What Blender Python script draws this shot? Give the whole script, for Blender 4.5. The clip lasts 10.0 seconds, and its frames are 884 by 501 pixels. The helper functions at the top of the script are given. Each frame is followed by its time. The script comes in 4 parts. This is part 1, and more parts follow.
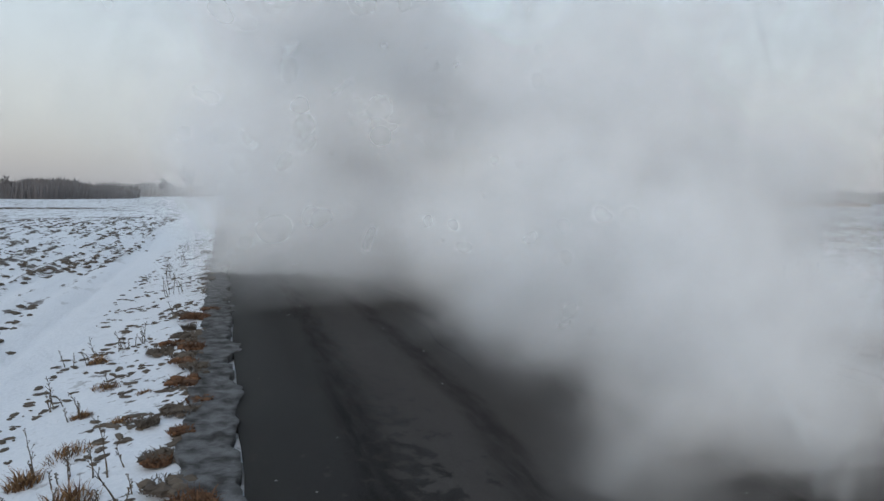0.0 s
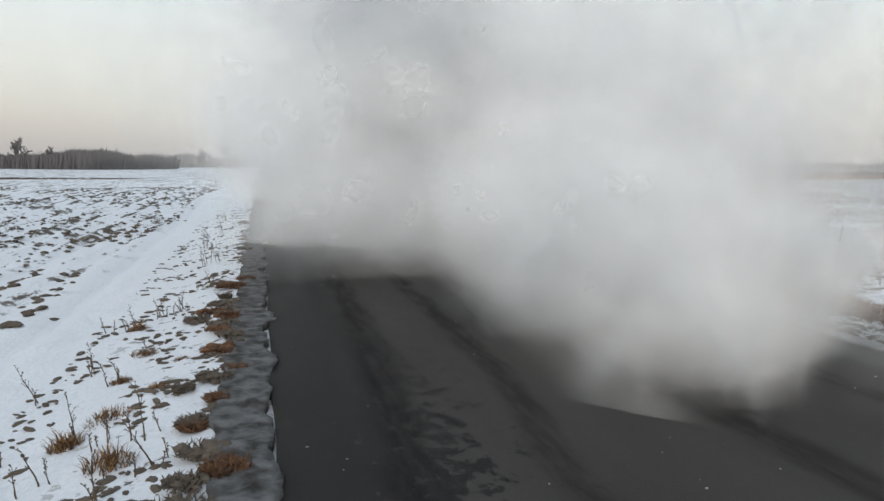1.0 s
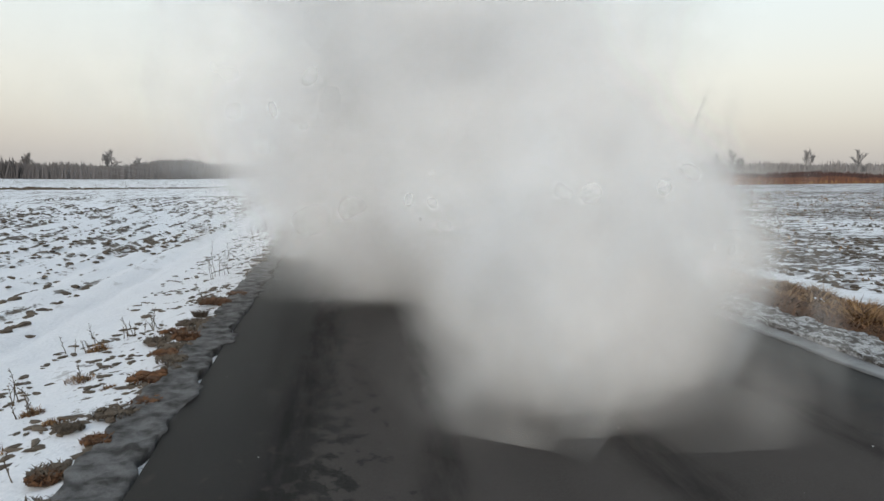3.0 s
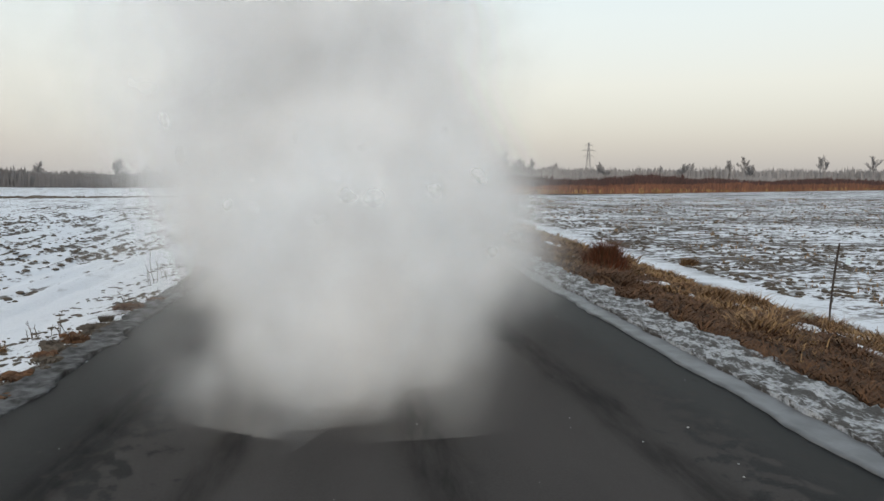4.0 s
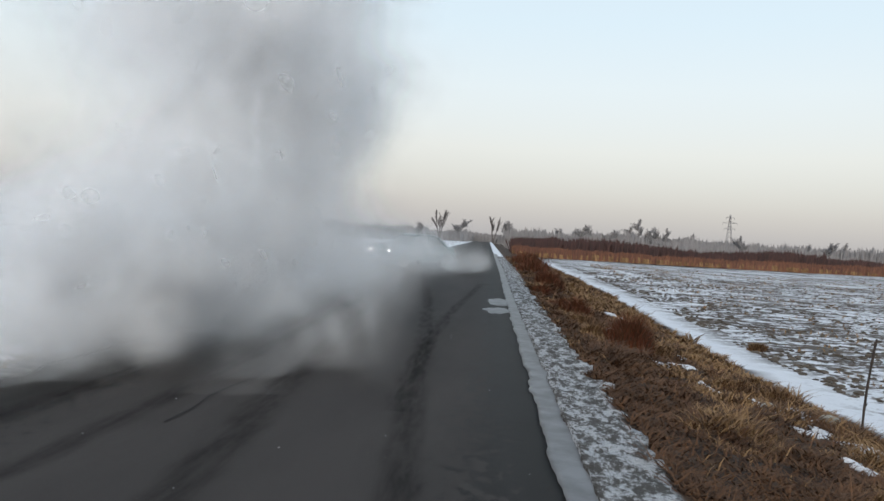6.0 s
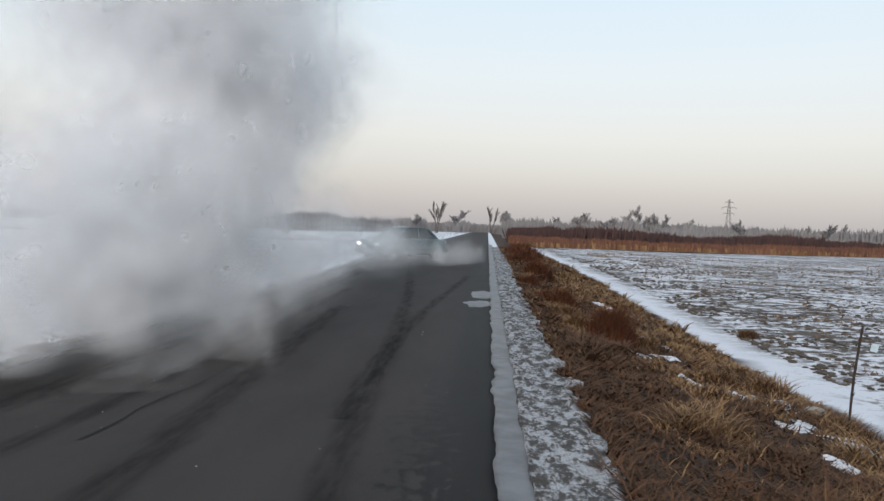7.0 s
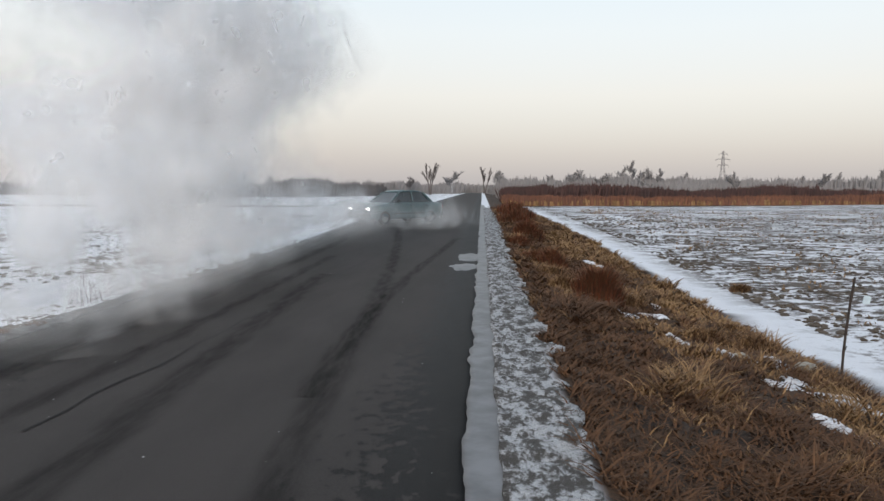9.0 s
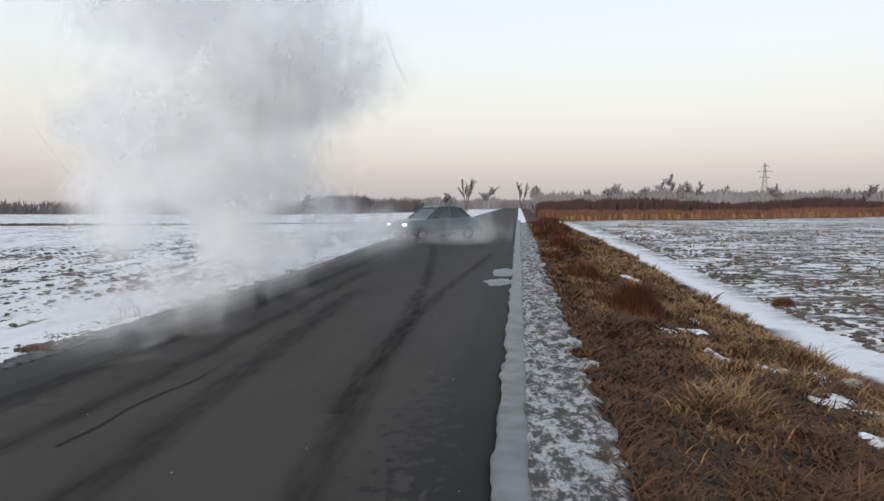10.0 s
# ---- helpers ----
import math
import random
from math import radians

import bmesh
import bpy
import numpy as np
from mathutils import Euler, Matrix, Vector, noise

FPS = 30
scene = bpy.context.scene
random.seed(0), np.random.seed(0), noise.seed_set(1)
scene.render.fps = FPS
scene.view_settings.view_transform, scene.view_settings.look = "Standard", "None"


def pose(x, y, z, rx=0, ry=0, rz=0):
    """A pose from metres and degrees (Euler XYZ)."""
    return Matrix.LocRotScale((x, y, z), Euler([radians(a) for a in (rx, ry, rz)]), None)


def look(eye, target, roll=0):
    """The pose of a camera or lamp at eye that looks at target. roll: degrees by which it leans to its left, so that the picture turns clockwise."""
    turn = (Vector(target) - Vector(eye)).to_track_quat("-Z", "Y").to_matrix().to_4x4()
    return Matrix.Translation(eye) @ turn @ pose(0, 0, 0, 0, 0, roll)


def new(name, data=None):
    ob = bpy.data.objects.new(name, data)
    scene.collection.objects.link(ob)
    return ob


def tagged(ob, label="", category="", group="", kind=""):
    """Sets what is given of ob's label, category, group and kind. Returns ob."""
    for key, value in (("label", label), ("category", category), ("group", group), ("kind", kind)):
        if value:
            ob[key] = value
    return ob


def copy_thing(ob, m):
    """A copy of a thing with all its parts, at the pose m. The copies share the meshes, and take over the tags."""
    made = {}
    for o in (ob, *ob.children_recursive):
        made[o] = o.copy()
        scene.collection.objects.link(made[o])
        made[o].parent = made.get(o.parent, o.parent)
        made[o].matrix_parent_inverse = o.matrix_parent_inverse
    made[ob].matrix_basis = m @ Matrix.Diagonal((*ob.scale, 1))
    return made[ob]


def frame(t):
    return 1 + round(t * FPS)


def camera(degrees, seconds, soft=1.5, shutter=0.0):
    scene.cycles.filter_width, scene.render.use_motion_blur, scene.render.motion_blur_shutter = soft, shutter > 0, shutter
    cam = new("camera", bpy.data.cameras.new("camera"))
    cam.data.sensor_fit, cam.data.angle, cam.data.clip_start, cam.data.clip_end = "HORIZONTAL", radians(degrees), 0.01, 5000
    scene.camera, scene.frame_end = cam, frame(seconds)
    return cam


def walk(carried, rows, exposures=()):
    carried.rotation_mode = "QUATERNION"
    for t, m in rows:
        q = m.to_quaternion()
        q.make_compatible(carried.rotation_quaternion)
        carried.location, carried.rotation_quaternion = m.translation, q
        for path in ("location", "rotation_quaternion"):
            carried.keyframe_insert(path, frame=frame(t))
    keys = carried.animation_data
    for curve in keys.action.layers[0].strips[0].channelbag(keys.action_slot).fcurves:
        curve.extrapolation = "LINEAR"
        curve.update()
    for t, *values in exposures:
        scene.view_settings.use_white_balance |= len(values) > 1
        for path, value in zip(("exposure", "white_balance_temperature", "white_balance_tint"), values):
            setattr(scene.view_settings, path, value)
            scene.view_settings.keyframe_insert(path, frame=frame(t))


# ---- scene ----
cam = camera(61.6, 10.0)
PATH = [
    (0, (-2.744, -0.383, 1.588), (-2.179, 1.529, 1.439), 0.9),
    (0.5, (-2.744, -0.373, 1.592), (-2.255, 1.556, 1.392), 0.4),
    (1, (-2.712, -0.367, 1.58), (-2.239, 1.563, 1.353), 1.0),
    (1.5, (-2.639, -0.354, 1.571), (-2.147, 1.571, 1.345), 1.5),
    (2, (-2.46, -0.199, 1.567), (-1.983, 1.731, 1.346), -0.6),
    (2.5, (-2.109, 0.081, 1.599), (-1.706, 2.022, 1.335), 1.7),
    (3, (-1.571, 0.222, 1.602), (-1.303, 2.193, 1.39), 0.4),
    (3.2, (-1.331, 0.232, 1.668), (-0.997, 2.19, 1.43), 1.3),
    (4.3, (0.176, -0.442, 1.634), (0.366, 1.541, 1.452), -0.4),
    (4.5, (0.456, -0.472, 1.667), (0.632, 1.508, 1.446), -0.6),
    (5, (1.058, -0.429, 1.602), (1.225, 1.558, 1.453), 4.1),
    (5.1, (1.165, -0.406, 1.605), (1.425, 1.57, 1.446), 3.9),
    (5.5, (1.583, -0.294, 1.663), (1.706, 1.699, 1.55), 3.1),
    (6, (2.018, 0.028, 1.708), (1.897, 2.024, 1.665), 3.8),
    (6.2, (2.14, 0.163, 1.697), (2.072, 2.161, 1.668), 5.0),
    (7.3, (2.595, 0.667, 1.762), (2.424, 2.658, 1.662), 0.8),
    (7.5, (2.638, 0.739, 1.758), (2.443, 2.726, 1.635), -0.0),
    (8, (2.61, 0.932, 1.743), (2.608, 2.927, 1.608), 1.6),
    (8.5, (2.662, 0.952, 1.761), (2.551, 2.942, 1.595), -0.1),
    (9, (2.729, 0.967, 1.77), (2.623, 2.957, 1.602), 0.4),
    (9.5, (2.766, 1.028, 1.762), (2.612, 3.017, 1.619), 0.4),
    (10, (2.795, 1.024, 1.757), (2.589, 3.01, 1.631), -0.2),
]

# ---- light ----
EXPOSURE = [(0, -0.36, 6200, 10), (1, -0.05, 6700, 10), (3, 0.0, 6850, 10), (4.5, -0.05, 6850, 10), (6, -0.05, 6500, 11), (7.5, -0.05, 6650, 14), (10, 0.05, 6750, 14)]
walk(cam, [(t, look(eye, target, roll)) for t, eye, target, roll in PATH], EXPOSURE)
world = bpy.data.worlds.new("winter_dusk")
scene.world = world
world.use_nodes = True
wn, wl = world.node_tree.nodes, world.node_tree.links
wn.clear()
w_out = wn.new("ShaderNodeOutputWorld")
sky = wn.new("ShaderNodeTexSky")
sky.sky_type, sky.sun_disc = "NISHITA", False
sky.sun_elevation, sky.sun_rotation = radians(29), radians(196)
sky.dust_density, sky.air_density = 3.0, 1.2
w_sky = wn.new("ShaderNodeBackground")
w_sky.inputs["Strength"].default_value = 0.05
wl.new(sky.outputs[0], w_sky.inputs[0])
w_co = wn.new("ShaderNodeTexCoord")
w_sep = wn.new("ShaderNodeSeparateXYZ")
wl.new(w_co.outputs["Generated"], w_sep.inputs[0])
w_ramp = wn.new("ShaderNodeValToRGB")
stops = [(0.0, (0.47, 0.46, 0.47)), (0.046, (0.53, 0.51, 0.505)), (0.12, (0.68, 0.66, 0.615)), (0.2, (0.70, 0.74, 0.72)), (0.28, (0.66, 0.76, 0.78)), (0.55, (0.60, 0.72, 0.80)), (1.0, (0.56, 0.69, 0.80))]
while len(w_ramp.color_ramp.elements) < len(stops):
    w_ramp.color_ramp.elements.new(0.5)
for e, (p, c) in zip(w_ramp.color_ramp.elements, stops):
    e.position, e.color = p, (*c, 1)
wl.new(w_sep.outputs["Z"], w_ramp.inputs[0])
w_haze = wn.new("ShaderNodeBackground")
w_haze.inputs["Strength"].default_value = 0.95
wl.new(w_ramp.outputs[0], w_haze.inputs[0])
w_add = wn.new("ShaderNodeAddShader")
wl.new(w_sky.outputs[0], w_add.inputs[0])
wl.new(w_haze.outputs[0], w_add.inputs[1])
wl.new(w_add.outputs[0], w_out.inputs[0])
sun_data = bpy.data.lights.new("low_sun", "SUN")
sun_data.energy, sun_data.angle, sun_data.color = 1.1, radians(35), (1.0, 0.93, 0.85)
sun = new("low_sun", sun_data)
sun.matrix_world = look((0, 0, 0), (0.25, 0.85, -0.5))
scene.cycles.transparent_max_bounces = 80
scene.cycles.max_bounces, scene.cycles.diffuse_bounces, scene.cycles.transmission_bounces = 6, 4, 5


# ---- materials ----
class Nodes:
    """Short hands for a node tree."""

    def __init__(self, name):
        self.mat = bpy.data.materials.new(name)
        self.mat.use_nodes = True
        self.t = self.mat.node_tree
        self.bsdf = self.t.nodes["Principled BSDF"]
        self.out = self.t.nodes["Material Output"]

    def n(self, kind):
        return self.t.nodes.new("ShaderNode" + kind)

    def put(self, value, socket):
        if hasattr(value, "is_linked"):
            self.t.links.new(value, socket)
        elif isinstance(value, tuple) and len(value) == 3 and socket.type == "RGBA":
            socket.default_value = (*value, 1)
        else:
            socket.default_value = value

    def pos(self):
        return self.n("NewGeometry").outputs["Position"]

    def sep(self, v):
        s = self.n("SeparateXYZ")
        self.put(v, s.inputs[0])
        return s.outputs

    def scaled(self, v, xyz):
        m = self.n("VectorMath")
        m.operation = "MULTIPLY"
        self.put(v, m.inputs[0])
        m.inputs[1].default_value = xyz
        return m.outputs[0]

    def noise(self, v, scale, detail=4.0, rough=0.55, out="Fac"):
        s = self.n("TexNoise")
        self.put(v, s.inputs["Vector"])
        s.inputs["Scale"].default_value, s.inputs["Detail"].default_value, s.inputs["Roughness"].default_value = scale, detail, rough
        return s.outputs[out]

    def ramp(self, v, a, b, lo=0.0, hi=1.0):
        s = self.n("MapRange")
        s.interpolation_type = "SMOOTHSTEP"
        self.put(v, s.inputs["Value"])
        for k, x in (("From Min", a), ("From Max", b), ("To Min", lo), ("To Max", hi)):
            self.put(x, s.inputs[k])
        return s.outputs["Result"]

    def math(self, op, a, b=0.0):
        s = self.n("Math")
        s.operation = op
        self.put(a, s.inputs[0])
        self.put(b, s.inputs[1])
        return s.outputs[0]

    def mix(self, f, a, b):
        s = self.n("Mix")
        s.data_type = "RGBA"
        self.put(f, s.inputs[0])
        self.put(a, s.inputs[6])
        self.put(b, s.inputs[7])
        return s.outputs[2]

    def bump(self, h, strength=0.4, distance=0.02):
        s = self.n("Bump")
        s.inputs["Strength"].default_value, s.inputs["Distance"].default_value = strength, distance
        self.put(h, s.inputs["Height"])
        self.put(s.outputs[0], self.bsdf.inputs["Normal"])

    def base(self, colour, rough=0.8, metal=0.0, spec=0.3):
        self.put(colour, self.bsdf.inputs["Base Color"])
        self.put(rough, self.bsdf.inputs["Roughness"])
        self.put(metal, self.bsdf.inputs["Metallic"])
        self.bsdf.inputs["Specular IOR Level"].default_value = spec
        return self.mat


def plain(name, a, b, scale=6.0, rough=0.8, metal=0.0, spec=0.3, per_island=False, bump=0.0):
    k = Nodes(name)
    co = k.n("TexCoord").outputs["Object"]
    f = k.ramp(k.noise(co, scale), 0.3, 0.7)
    if per_island:
        f = k.math("ADD", k.math("MULTIPLY", f, 0.4), k.math("MULTIPLY", k.n("NewGeometry").outputs["Random Per Island"], 0.6))
    if bump:
        k.bump(k.noise(co, scale * 8), bump, 0.01)
    return k.base(k.mix(f, a, b), rough, metal, spec)


SNOW, SOIL = (0.61, 0.63, 0.675), (0.055, 0.045, 0.038)


def ground_material():
    k = Nodes("snowy_field")
    p = k.pos()
    xyz = k.sep(p)
    x, y = xyz["X"], xyz["Y"]
    warp = k.math("MULTIPLY", k.math("SUBTRACT", k.noise(p, 0.35, 3), 0.5), 1.6)
    xw = k.math("ADD", x, warp)
    # plough rows that run beside the road, broken into clods
    rows_co = k.scaled(p, (2.1, 0.35, 1.0))
    row = k.noise(rows_co, 1.0, 6, 0.65)
    clod = k.noise(k.scaled(p, (1.0, 0.55, 1.0)), 4.5, 5, 0.65)
    big = k.noise(p, 0.12, 3)
    left = k.math("ADD", k.math("MULTIPLY", row, 0.55), k.math("ADD", k.math("MULTIPLY", clod, 0.4), k.math("MULTIPLY", big, 0.12)))
    left_soil = k.math("MULTIPLY", k.ramp(left, 0.555, 0.60), k.ramp(xw, -5.1, -6.0))
    # stubble and clods on the other side
    r1 = k.noise(k.scaled(p, (0.6, 1.5, 1.0)), 1.4, 6, 0.7)
    r2 = k.noise(p, 5.0, 5, 0.65)
    right = k.math("ADD", k.math("MULTIPLY", r1, 0.55), k.math("ADD", k.math("MULTIPLY", r2, 0.35), k.math("MULTIPLY", big, 0.2)))
    right_soil = k.math("MULTIPLY", k.ramp(right, 0.505, 0.585), k.ramp(xw, 8.0, 9.6))
    # thin snow over the bank beside the road
    b = k.noise(p, 7.0, 6, 0.65)
    bank = k.math("MULTIPLY", k.ramp(b, 0.60, 0.64), k.math("MULTIPLY", k.ramp(xw, -4.4, -3.4), k.ramp(x, -2.0, -2.7)))
    verge = k.math("MULTIPLY", k.ramp(x, 3.35, 3.5), k.ramp(xw, 8.0, 7.4))
    soil = k.math("MAXIMUM", k.math("MAXIMUM", left_soil, right_soil), k.math("MAXIMUM", bank, verge))
    fine = k.noise(p, 30.0, 4)
    snow_c = k.mix(k.ramp(fine, 0.3, 0.75), SNOW, (0.53, 0.555, 0.605))
    soil_l = k.mix(k.ramp(r2, 0.35, 0.65), SOIL, (0.10, 0.085, 0.07))
    straw = k.mix(k.ramp(k.math("ADD", k.math("MULTIPLY", fine, 0.45), k.math("MULTIPLY", k.noise(p, 2.6, 4), 0.55)), 0.42, 0.6), (0.018, 0.0125, 0.0095), (0.068, 0.040, 0.024))
    soil_c = k.mix(k.ramp(x, 3.0, 3.3), soil_l, k.mix(k.math("MULTIPLY", k.ramp(r1, 0.45, 0.6), k.ramp(xw, 7.6, 8.4)), straw, soil_l))
    k.bump(k.math("ADD", k.math("MULTIPLY", clod, 0.7), k.math("MULTIPLY", fine, 0.25)), 0.6, 0.06)
    return k.base(k.mix(soil, snow_c, soil_c), k.mix(soil, (0.55, 0.55, 0.55), (0.9, 0.9, 0.9)), 0.0, 0.25)


def asphalt_material():
    k = Nodes("worn_asphalt")
    p = k.pos()
    xyz = k.sep(p)
    x, y = xyz["X"], xyz["Y"]
    grit = k.noise(p, 60.0, 4, 0.7)
    stain = k.noise(k.scaled(p, (1.0, 0.25, 1.0)), 1.2, 4)
    blot = k.noise(k.scaled(p, (1.0, 0.75, 1.0)), 8.0, 3, 0.6)
    dust = k.mix(k.ramp(stain, 0.35, 0.65), (0.045, 0.0405, 0.039), (0.033, 0.030, 0.029))
    dust = k.mix(k.ramp(grit, 0.3, 0.7, 0.0, 0.5), dust, (0.056, 0.052, 0.050))
    wet = (0.008, 0.0077, 0.0077)
    # wet along both edges, with a spotted rim
    edge_l = k.math("ADD", k.ramp(x, -1.0, -2.3), k.math("MULTIPLY", k.math("SUBTRACT", blot, 0.5), 3.0))
    edge_r = k.math("ADD", k.ramp(x, 1.35, 2.6), k.math("MULTIPLY", k.math("SUBTRACT", blot, 0.5), 3.0))
    near_l = k.ramp(x, -0.85, -1.25)
    near_r = k.ramp(x, 1.15, 1.6)
    f = k.math("MAXIMUM", k.math("MULTIPLY", k.ramp(edge_l, 0.45, 0.6), near_l), k.math("MULTIPLY", k.ramp(edge_r, 0.5, 0.65), near_r))
    f = k.math("MULTIPLY", f, 0.85)
    rough = k.mix(f, (0.85, 0.85, 0.85), (0.6, 0.6, 0.6))
    k.bump(grit, 0.5, 0.006)
    return k.base(k.mix(f, dust, wet), rough, 0.0, 0.12)


def smoke_material():
    k = Nodes("tyre_smoke")
    k.t.nodes.remove(k.bsdf)
    uv = k.n("TexCoord").outputs["UV"]
    r = k.n("VectorMath")
    r.operation = "LENGTH"
    k.put(uv, r.inputs[0])
    fall = k.ramp(r.outputs["Value"], 1.0, 0.0)
    co = k.n("TexCoord").outputs["Object"]
    puffy = k.ramp(k.noise(co, 1.4, 2.0, 0.5), 0.33, 0.62, 0.4, 1.0)
    thick = k.n("Attribute")
    thick.attribute_type, thick.attribute_name = "OBJECT", "density"
    alpha = k.math("MULTIPLY", k.math("MULTIPLY", fall, puffy), thick.outputs["Fac"])
    d, tr, cl, m1, m2 = k.n("BsdfDiffuse"), k.n("BsdfTranslucent"), k.n("BsdfTransparent"), k.n("MixShader"), k.n("MixShader")
    for s in (d, tr):
        s.inputs["Color"].default_value = (0.93, 0.937, 0.947, 1)
    k.put(d.outputs[0], m1.inputs[1])
    k.put(tr.outputs[0], m1.inputs[2])
    m1.inputs[0].default_value = 0.5
    k.put(alpha, m2.inputs[0])
    k.put(cl.outputs[0], m2.inputs[1])
    k.put(m1.outputs[0], m2.inputs[2])
    k.put(m2.outputs[0], k.out.inputs["Surface"])
    return k.mat


def glow(name, colour, strength):
    k = Nodes(name)
    k.bsdf.inputs["Emission Color"].default_value = (*colour, 1)
    k.bsdf.inputs["Emission Strength"].default_value = strength
    return k.base(colour, 0.2)


def mark_material():
    """Rubber that thins out towards the rims of a mark."""
    k = Nodes("rubber_mark")
    p = k.pos()
    u = k.sep(k.n("TexCoord").outputs["UV"])["X"]
    side = k.math("ABSOLUTE", k.math("SUBTRACT", u, 0.5))
    worn = k.ramp(k.noise(k.scaled(p, (3.0, 0.5, 1.0)), 3.0, 5, 0.65), 0.3, 0.7, 0.08, 0.42)
    k.put(k.math("MULTIPLY", k.ramp(side, 0.5, 0.1), worn), k.bsdf.inputs["Alpha"])
    return k.base(k.mix(k.ramp(k.noise(p, 30.0), 0.3, 0.7), (0.013, 0.012, 0.0118), (0.021, 0.0195, 0.019)), 0.85, 0.0, 0.12)


def crust_material():
    """Trodden snow: white ridges, grey slush and dark grit in the ruts."""
    k = Nodes("dirty_snow_crust")
    p = k.pos()
    big = k.noise(k.scaled(p, (1.0, 0.5, 1.0)), 7.5, 4, 0.65)
    mid = k.noise(k.scaled(p, (1.0, 0.7, 1.0)), 22.0, 5, 0.65)
    fine = k.noise(p, 55.0, 3)
    mixd = k.math("ADD", k.math("MULTIPLY", big, 0.55), k.math("MULTIPLY", mid, 0.45))
    snow = k.mix(k.ramp(fine, 0.3, 0.7), (0.42, 0.43, 0.45), (0.29, 0.297, 0.31))
    c = k.mix(k.ramp(mixd, 0.455, 0.525), (0.055, 0.050, 0.046), k.mix(k.ramp(mixd, 0.5, 0.56), (0.21, 0.21, 0.215), snow))
    k.bump(k.math("ADD", mid, k.math("MULTIPLY", fine, 0.3)), 0.9, 0.03)
    return k.base(c, 0.65, 0.0, 0.25)


M_GROUND, M_ROAD, M_SMOKE = ground_material(), asphalt_material(), smoke_material()
M_SNOW = plain("old_snow", SNOW, (0.5, 0.53, 0.58), 9.0, 0.6, bump=0.5)
M_CRUST = crust_material()
M_FROST = plain("frosted_gravel", (0.115, 0.116, 0.12), (0.018, 0.0165, 0.016), 7.0, 0.8, bump=0.9)
M_ICE = plain("grey_ice", (0.165, 0.17, 0.18), (0.10, 0.103, 0.109), 3.0, 0.45, spec=0.15, bump=0.15)
M_SOIL = plain("frozen_soil", SOIL, (0.11, 0.09, 0.07), 14.0, 0.95, per_island=True)
M_GRASS = plain("dry_grass", (0.14, 0.068, 0.032), (0.024, 0.0145, 0.0105), 3.0, 0.9, per_island=True)
M_STRAW = plain("pale_straw", (0.33, 0.205, 0.10), (0.10, 0.056, 0.030), 3.0, 0.9, per_island=True)
M_RED = plain("rusty_twigs", (0.20, 0.062, 0.028), (0.085, 0.03, 0.017), 4.0, 0.9, per_island=True)
M_REED = plain("brown_reeds", (0.22, 0.105, 0.065), (0.10, 0.050, 0.042), 0.4, 0.95, per_island=True)
M_SCRUB = plain("dark_scrub", (0.10, 0.055, 0.05), (0.055, 0.04, 0.04), 0.4, 0.95, per_island=True)
M_BARK = plain("grey_bark", (0.17, 0.15, 0.145), (0.10, 0.09, 0.09), 2.0, 0.95)
# greyed and lightened: distance haze is put into the base colour
M_FAR_HAZE = plain("far_wood_haze_grey", (0.29, 0.28, 0.285), (0.20, 0.195, 0.20), 0.05, 0.95, per_island=True)
M_FARDARK = plain("hazy_dark_wood", (0.12, 0.11, 0.115), (0.075, 0.07, 0.072), 0.05, 0.95, per_island=True)
M_STEM = plain("dry_stem", (0.10, 0.075, 0.05), (0.05, 0.04, 0.03), 20.0, 0.9)
M_RUBBER = plain("rubber", (0.012, 0.012, 0.012), (0.02, 0.02, 0.02), 30.0, 0.7)
M_MARK = mark_material()
M_CRACK = plain("crack", (0.012, 0.011, 0.011), (0.02, 0.02, 0.02), 20.0, 0.9)
M_PAINT = plain("dark_teal_paint", (0.042, 0.088, 0.096), (0.052, 0.098, 0.104), 2.0, 0.3, spec=0.5)
M_GLASS = plain("tinted_glass", (0.012, 0.016, 0.018), (0.018, 0.022, 0.024), 2.0, 0.06, spec=0.6)
M_STEEL = plain("steel", (0.35, 0.36, 0.37), (0.25, 0.25, 0.26), 10.0, 0.35, 0.9)
M_TRIM = plain("black_plastic", (0.02, 0.02, 0.02), (0.03, 0.03, 0.03), 20.0, 0.6)
M_PLATE = plain("white_plate", (0.7, 0.7, 0.68), (0.6, 0.6, 0.6), 10.0, 0.5)
M_TAG = plain("pale_blue_tag", (0.55, 0.66, 0.72), (0.45, 0.55, 0.62), 12.0, 0.6)
M_RUST = plain("rusty_iron", (0.055, 0.04, 0.035), (0.03, 0.025, 0.022), 18.0, 0.85)
M_STONE = plain("field_stone", (0.35, 0.33, 0.28), (0.22, 0.22, 0.2), 9.0, 0.85, bump=0.4)
M_LAMP = glow("lit_headlamp", (1.0, 0.97, 0.92), 11.0)
M_TAIL = plain("red_lens", (0.25, 0.015, 0.012), (0.2, 0.01, 0.01), 9.0, 0.25, spec=0.5)


# ---- helpers for meshes ----
def mesh_ob(name, verts, faces, mat, parent=None, label="", smooth=False):
    me = bpy.data.meshes.new(name)
    me.from_pydata([tuple(v) for v in verts], [], faces)
    me.materials.append(mat)
    if smooth:
        me.polygons.foreach_set("use_smooth", [True] * len(me.polygons))
    ob = new(name, me)
    if parent:
        ob.parent = parent
    if label:
        tagged(ob, label)
    return ob


